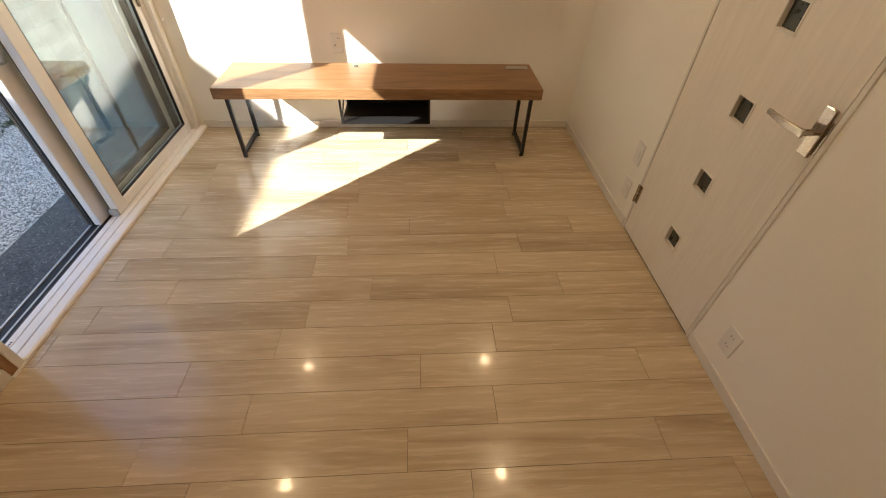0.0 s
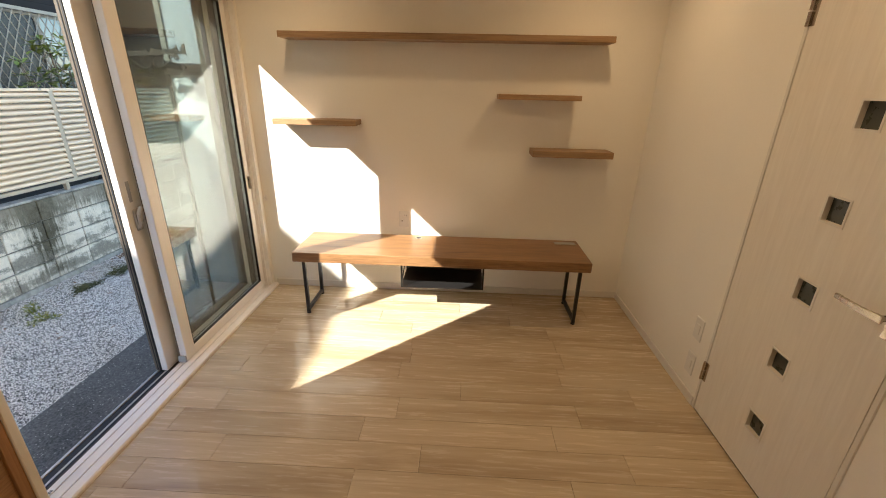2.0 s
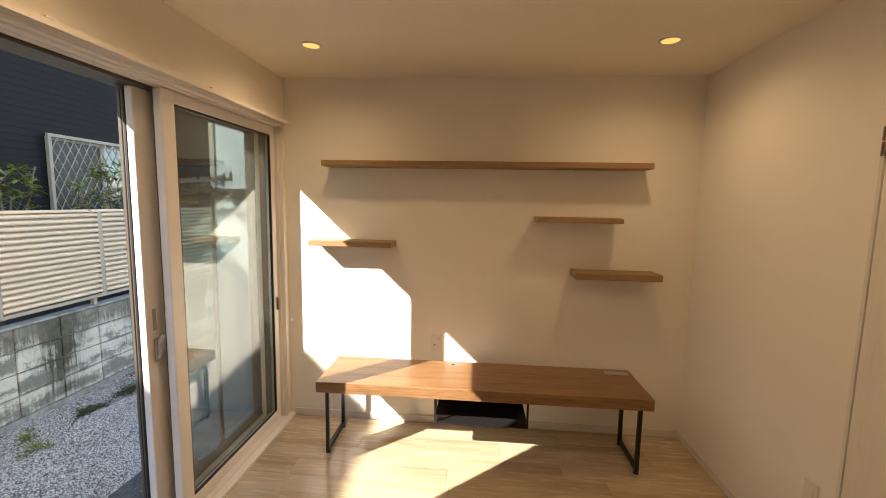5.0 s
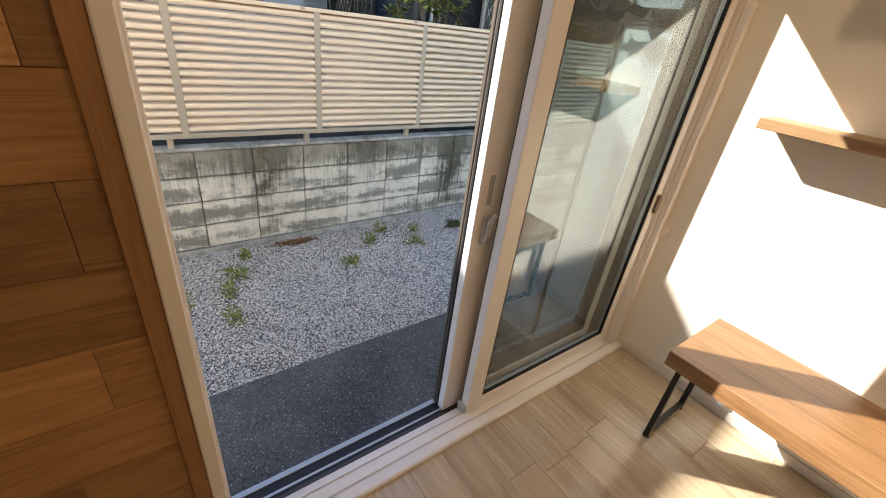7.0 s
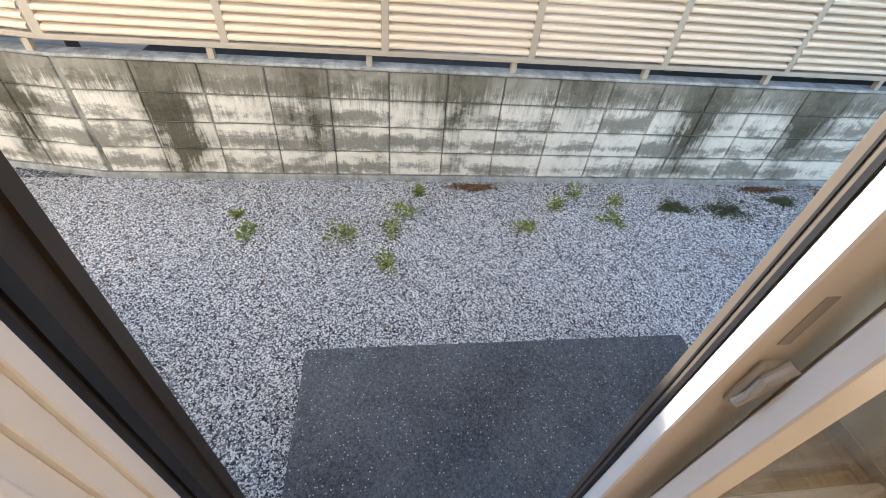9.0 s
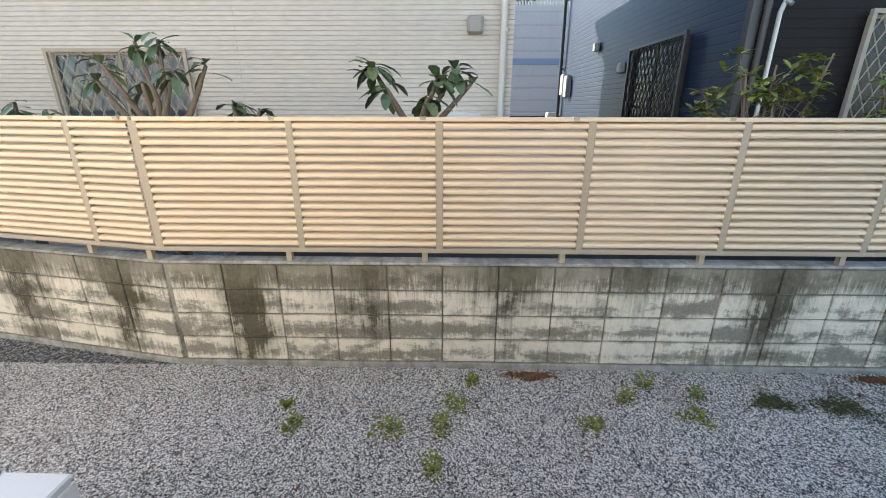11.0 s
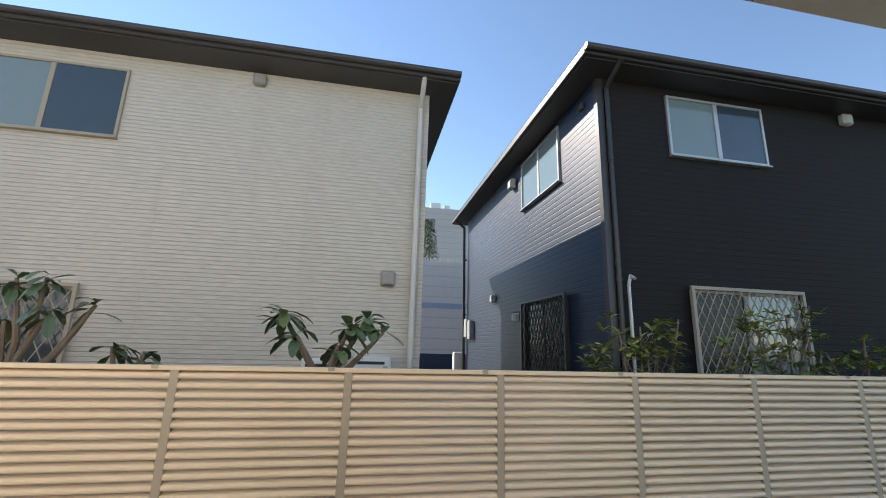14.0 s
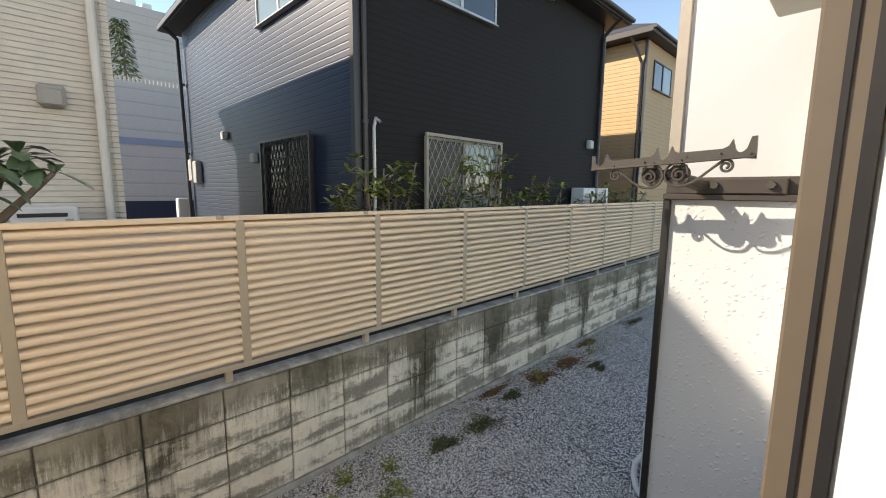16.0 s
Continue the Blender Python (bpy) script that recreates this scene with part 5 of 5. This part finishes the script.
def limb(bm, pts, r0, r1):
    n = len(pts) - 1
    for k in range(n):
        rod(bm, pts[k], pts[k + 1], r0 + (r1 - r0) * k / n, r0 + (r1 - r0) * (k + 1) / n, 8)


def rosette_shrub(label, x, y, tips, seed, size=0.2, base=0.4, per=14):
    """Bare forked stems that end in rosettes of large drooping leaves."""
    rnd = random.Random(seed)
    s = thing("shrub", label, "shrub", at=(x, y, GROUND))
    wood_bm, leaf_bm = bmesh.new(), bmesh.new()
    fork = Vector((0, 0, base - GROUND))
    limb(wood_bm, [Vector((0, 0, 0)), Vector((0.02, 0.01, 0.5)), fork], 0.05, 0.042)
    for dx, dy, z, big in tips:
        tip = Vector((dx, dy, z - GROUND))
        mid = fork.lerp(tip, 0.5) + Vector((rnd.uniform(-0.04, 0.04), rnd.uniform(-0.05, 0.05), -0.05))
        limb(wood_bm, [fork, mid, tip], 0.036, 0.014)
        for k in range(int(per * big)):
            a = rnd.uniform(0, 2 * math.pi)
            rise = rnd.uniform(-0.55, 0.85)
            d = Vector((math.cos(a), math.sin(a), rise))
            leaf(leaf_bm, tip + Vector((0, 0, rnd.uniform(-0.07, 0.03))), d, Vector((0, 0, 1)), size * rnd.uniform(0.75, 1.25), size * rnd.uniform(0.36, 0.48), rnd.uniform(0.15, 0.9))
    part("trunk", wood_bm, BARK, s)
    part("crown", leaf_bm, LEAF_BIG, s)


rosette_shrub("big-leaved shrub with bare forked stems behind the fence", -3.9, 1.98, ((0.0, -0.38, 1.78, 1.5), (0.1, -0.25, 1.62, 0.8), (0.05, 0.16, 1.70, 1.0), (-0.1, 0.30, 1.78, 1.0), (0.1, 0.08, 1.55, 0.7), (0.0, 0.44, 1.66, 0.35)), 5, 0.21, 1.2)
rosette_shrub("tall big-leaved shrub before the lattice window", -3.9, -0.27, ((0.0, -0.07, 1.98, 1.0), (0.05, 0.16, 1.99, 0.9), (0.1, -0.31, 1.80, 1.0), (0.0, 0.49, 1.80, 0.9), (0.1, 0.26, 1.74, 0.8), (-0.1, -0.55, 1.70, 0.7), (0.0, -0.08, 1.66, 0.7)), 8, 0.165, 1.15, 11)
rosette_shrub("low big-leaved shrub just above the fence", -3.9, 0.47, ((0.0, -0.08, 1.5, 0.8), (0.0, 0.14, 1.44, 0.8)), 12, 0.19, 1.0)
rosette_shrub("low leafy shrub near the fence bend", -3.9, -1.65, ((0.0, -0.15, 1.48, 0.9), (0.0, 0.15, 1.5, 0.9), (0, 0.4, 1.42, 0.6)), 13, 0.13, 1.0, 16)


def bush(label, x, y, tips, seed, leaf_len=0.11, twigs=12):
    """Thin pale twigs with many small upright leaves in loose clumps."""
    rnd = random.Random(seed)
    s = thing("bush", label, "bush", at=(x, y, GROUND))
    wood_bm, leaf_bm = bmesh.new(), bmesh.new()
    fork = Vector((0, 0, 0.75))
    limb(wood_bm, [Vector((0, 0, 0)), fork], 0.035, 0.03)
    for dx, dy, z, big in tips:
        tip = Vector((dx, dy, z - GROUND))
        mid = fork.lerp(tip, 0.55) + Vector((rnd.uniform(-0.06, 0.06), rnd.uniform(-0.08, 0.08), -0.06))
        limb(wood_bm, [fork, mid, tip], 0.022, 0.007)
        for t in range(int(twigs * big)):
            at = mid.lerp(tip, rnd.uniform(0.2, 1.0)) + Vector((rnd.gauss(0, 0.07), rnd.gauss(0, 0.09), rnd.gauss(0.01, 0.05)))
            rod(wood_bm, mid.lerp(tip, rnd.uniform(0.4, 1.0)), at, 0.004, 0.002, 4)
            for k in range(rnd.randint(5, 9)):
                a = rnd.uniform(0, 2 * math.pi)
                leaf(leaf_bm, at, Vector((math.cos(a), math.sin(a), rnd.uniform(-0.1, 0.9))), Vector((0, 0, 1)), leaf_len * rnd.uniform(0.7, 1.25), leaf_len * rnd.uniform(0.34, 0.5), rnd.uniform(0, 0.5))
    part("trunk", wood_bm, BARK, s)
    part("crown", leaf_bm, LEAF, s)


bush("sparse green bush with pale twigs before the dark house", -3.65, 4.65, ((0, -0.45, 1.62, 1.2), (0.05, -0.2, 1.75, 1.0), (0.0, 0.05, 1.78, 1.4), (0, 0.45, 1.86, 0.7), (0, -0.35, 1.5, 0.8), (0, 0.2, 1.6, 1.0), (0.1, 0.02, 1.55, 1.0)), 21)
bush("sparse green bush before the lattice window", -3.65, 6.05, ((0, -0.5, 1.7, 1.4), (0, -0.1, 1.9, 1.5), (0, 0.25, 1.95, 1.3), (0, 0.55, 2.05, 1.0), (0, 0.1, 1.6, 1.3), (0, -0.4, 1.5, 1.0), (0, 0.6, 1.6, 1.0)), 22)
bush("sparse green bush along the charcoal wall", -3.65, 7.2, ((0, -0.5, 1.6, 1.2), (0, 0.0, 1.75, 1.4), (0, 0.45, 1.8, 1.3), (0, 0.8, 1.65, 1.2), (0, 0.2, 1.55, 1.2)), 23)
bush("low green hedge bush far along the fence", -3.65, 9.4, ((0, -0.5, 1.55, 1.3), (0, 0.1, 1.62, 1.3), (0, 0.6, 1.6, 1.3), (0, 1.3, 1.65, 1.2), (0, 2.0, 1.6, 1.2)), 24)


def far_tree(x, y, top):
    rnd = random.Random(31)
    s = thing("tree", "dark conifer-like tree far between the houses", "tree", at=(x, y, GROUND))
    wood_bm, leaf_bm = bmesh.new(), bmesh.new()
    limb(wood_bm, [Vector((0, 0, 0)), Vector((0.1, 0, top * 0.5)), Vector((0, 0.1, top))], 0.16, 0.03)
    for k in range(1500):
        z = rnd.uniform(0.35, 1.0) * top
        r = (1.1 - z / top) * 2.0 * math.sqrt(rnd.random())
        a = rnd.uniform(0, 2 * math.pi)
        leaf(leaf_bm, Vector((r * math.cos(a), r * math.sin(a), z)), Vector((math.cos(a), math.sin(a), -0.2)), Vector((0, 0, 1)), rnd.uniform(0.16, 0.34), rnd.uniform(0.08, 0.15), 0.3)
    part("trunk", wood_bm, BARK, s)
    part("crown", leaf_bm, LEAF_BIG, s)


far_tree(-31, 6.8, 11.6)


# weeds in the gravel: x, y, spread, height, yellowness picks the blade count
WEEDS = ((-2.4, 1.234, 0.07, 0.07), (-2.35, 1.88, 0.11, 0.10), (-2.4, 2.2, 0.07, 0.10), (-2.61, 2.32, 0.09, 0.12), (-2.06, 2.14, 0.07, 0.16), (-2.43, 3.21, 0.08, 0.08),
         (-2.70, 3.51, 0.06, 0.14), (-2.88, 3.75, 0.07, 0.13), (-2.53, 3.92, 0.09, 0.05), (-2.75, 4.05, 0.05, 0.12), (-2.9, 2.45, 0.05, 0.09), (-2.8, 6.2, 0.1, 0.2), (-2.75, 7.4, 0.12, 0.22), (-2.6, 1.1, 0.03, 0.04))
for k, (x, y, r, h) in enumerate(WEEDS):
    rnd = random.Random(100 + k)
    bm = bmesh.new()
    tufts = [(rnd.uniform(-r, r) * 0.8, rnd.uniform(-r, r) * 0.8, rnd.uniform(0.3, 0.6) * r, rnd.uniform(0.35, 1.0) * h) for _ in range(4)]
    for i in range(int(40 + 520 * r)):
        ox, oy, tr, th = tufts[i % 4]
        a, q = rnd.uniform(0, 2 * math.pi), tr * math.sqrt(rnd.random())
        z = th * rnd.uniform(0.0, 1.0)
        leaf(bm, Vector((ox + q * math.cos(a), oy + q * math.sin(a), z)), Vector((math.cos(a + rnd.uniform(-1, 1)), math.sin(a + rnd.uniform(-1, 1)), rnd.uniform(0.2, 1.3))), Vector((0, 0, 1)), rnd.uniform(0.025, 0.055), rnd.uniform(0.009, 0.019), 0.3)
    weed = thing("weed", "small yellow-green weed growing in the gravel", "weed", group="weeds in the gravel", at=(x, y, GROUND))
    tagged(part("leaves", bm, WEED, weed), kind="stuff")
    bm = bmesh.new()
    for i in range(7):
        a = rnd.uniform(0, 2 * math.pi)
        rod(bm, (0, 0, -0.01), (r * 0.7 * math.cos(a), r * 0.7 * math.sin(a), h * rnd.uniform(0.5, 1)), 0.0025, 0.001, 4)
    tagged(part("stems", bm, WEED, weed), kind="stuff")

MOSS_AT = ((-2.712, 4.58, 0.13, 0.21), (-2.672, 5.05, 0.21, 0.36), (-2.807, 5.68, 0.10, 0.2), (-2.55, 7.05, 0.08, 0.2), (-2.45, 7.0, 0.05, 0.1), (-2.9, 9.2, 0.12, 0.5))
DRIFT_AT = ((-2.84, 6.28, 0.2, 0.32), (-2.83, 6.9, 0.2, 0.4), (-2.98, 7.7, 0.08, 0.3), (-2.98, 2.9, 0.05, 0.22), (-2.99, 5.6, 0.04, 0.3))
TWIGS = (((-2.168, 4.528), (-2.13, 4.64), (-2.09, 4.70), (-2.029, 4.733)), ((-2.154, 5.058), (-2.08, 5.15), (-2.003, 5.203)), ((-3.0, 2.62), (-2.93, 2.75), (-2.96, 2.9)))

# dark moss mats and a drift of dead leaves
def mat_of_leaves(name, label, category, mat, x, y, rx, ry, count, size, seed):
    rnd = random.Random(seed)
    bm = bmesh.new()
    for i in range(count):
        a, q = rnd.uniform(0, 2 * math.pi), math.sqrt(rnd.random()) * (0.7 + 0.3 * math.sin(3 * i))
        wob = 0.75 + 0.3 * math.sin(3 * a + seed) + 0.2 * math.sin(7 * a + 2 * seed) + rnd.gauss(0, 0.12)
        turn = rnd.uniform(0, 2 * math.pi)
        leaf(bm, Vector((rx * q * wob * math.cos(a), ry * q * wob * math.sin(a), rnd.uniform(0.0, 0.018))), Vector((math.cos(turn), math.sin(turn), rnd.uniform(0, 0.8))), Vector((0, 0, 1)), size * rnd.uniform(0.7, 1.4), size * rnd.uniform(0.4, 0.7), 0.4)
    ob = solid(name, bm, mat, label, category, "stuff")
    ob.location = (x, y, GROUND + 0.005)


for k, (x, y, rx, ry) in enumerate(MOSS_AT):
    mat_of_leaves("moss_mat", "dark brown-green moss mat on the gravel", "moss", MOSS, x, y, rx, ry, 900, 0.02, 200 + k)
for k, (x, y, rx, ry) in enumerate(DRIFT_AT):
    mat_of_leaves("dead_leaves", "rust-brown dead leaves on the gravel by the wall", "dead leaves", DEAD_LEAF, x, y, rx, ry, 560, 0.032, 300 + k)

rnd = random.Random(77)
bm = bmesh.new()
for i in range(420):
    turn = rnd.uniform(0, 2 * math.pi)
    out = min(rnd.expovariate(2.2), 2.2)
    leaf(bm, Vector((-3.05 + out, rnd.uniform(-0.5, 8.5), GROUND + rnd.uniform(0.006, 0.014))), Vector((math.cos(turn), math.sin(turn), rnd.uniform(-0.1, 0.5))), Vector((0, 0, 1)), rnd.uniform(0.015, 0.045), rnd.uniform(0.008, 0.02), 0.3)
solid("leaf_litter", bm, DEAD_LEAF, "scattered brown leaf bits on the gravel", "leaf litter", "stuff")

for pts in TWIGS:
    bm = bmesh.new()
    path_rod(bm, [Vector((x, y, GROUND + 0.012 + 0.006 * k)) for k, (x, y) in enumerate(pts)], 0.004, 5)
    solid("twig", bm, BARK, "thin dry twig lying on the gravel", "twig")

# ---------------------------------------------------------------- floor planks
rnd = random.Random(11)
y = 1.387 - 21 * 0.148
while y < Y_N:
    ya, yb = max(y, Y_S), min(y + 0.148, Y_N - 0.002)
    if yb - ya > 0.01:
        start = round((y - 1.387) / 0.148)
        at = {4: 1.69, 3: 1.595, 2: 0.38, 1: 0.655, 0: 1.232}.get(start, rnd.uniform(0, 0.9)) % 0.9
        cuts = [X_W + 0.0] + [c for c in (at - 0.9, at, at + 0.9, at + 1.8, at + 2.7) if X_W + 0.06 < c < X_E - 0.06] + [X_E]
        for xa, xb in zip(cuts, cuts[1:]):
            me = mesh_of("floor_plank", fresh((xa + 0.0006, xb - 0.0006, ya + 0.0006, yb - 0.0006, -0.012, 0.0 - rnd.uniform(0, 0.0004)), bevel=0.0006), FLOOR)
            piece("floor_plank", me, floor_ob, (0, 0, 0))
    y += 0.148

# ---------------------------------------------------------------- loose gravel stones
def scatter_stones(count, x0, x1, y0, y1, small, large, seed):
    rng = np.random.default_rng(seed)
    turn = np.arange(5) * 2 * np.pi / 5
    gem = np.vstack([np.stack([np.cos(turn), np.sin(turn), np.full(5, -0.35)], -1), [(0.1, 0.05, 0.75)]])
    sides = np.array([(k, (k + 1) % 5, 5) for k in range(5)])
    at = np.stack([rng.uniform(x0, x1, count), rng.uniform(y0, y1, count), np.full(count, GROUND)], -1)
    clear = ~((at[:, 0] > -1.4) & (at[:, 1] > 1.74) & (at[:, 1] < 3.87))
    at = at[clear]
    n = len(at)
    size = rng.uniform(small, large, (n, 1, 1)) * rng.uniform(0.65, 1.25, (n, 1, 3)) * np.array([1, 1, 0.7])
    corner = gem[None] * size * 0.6 * rng.uniform(0.6, 1.15, (n, 6, 1)) + rng.normal(0, 0.12, (n, 6, 3)) * size
    a, b = rng.uniform(0, 2 * np.pi, n), rng.normal(0, 0.45, n)
    ca, sa, cb, sb = np.cos(a), np.sin(a), np.cos(b), np.sin(b)
    x, y, z = corner[..., 0], corner[..., 1], corner[..., 2]
    y, z = y * cb[:, None] - z * sb[:, None], y * sb[:, None] + z * cb[:, None]
    x, y = x * ca[:, None] - y * sa[:, None], x * sa[:, None] + y * ca[:, None]
    pts = np.stack([x, y, z], -1) + at[:, None]
    pts[..., 2] += rng.uniform(0.0, 0.006, n)[:, None]
    faces = sides[None] + 6 * np.arange(n)[:, None, None]
    me = bpy.data.meshes.new("gravel_stones")
    me.from_pydata(pts.reshape(-1, 3).tolist(), [], faces.reshape(-1, 3).tolist())
    me.materials.append(STONE)
    return tagged(new("gravel_stones", me), "pale grey crushed stone gravel", "gravel", "", "stuff")


scatter_stones(360000, -3.08, -0.5, -2.6, 5.2, 0.006, 0.0125, 1)
scatter_stones(140000, -3.08, -0.97, 5.2, 12.0, 0.0075, 0.0145, 2)
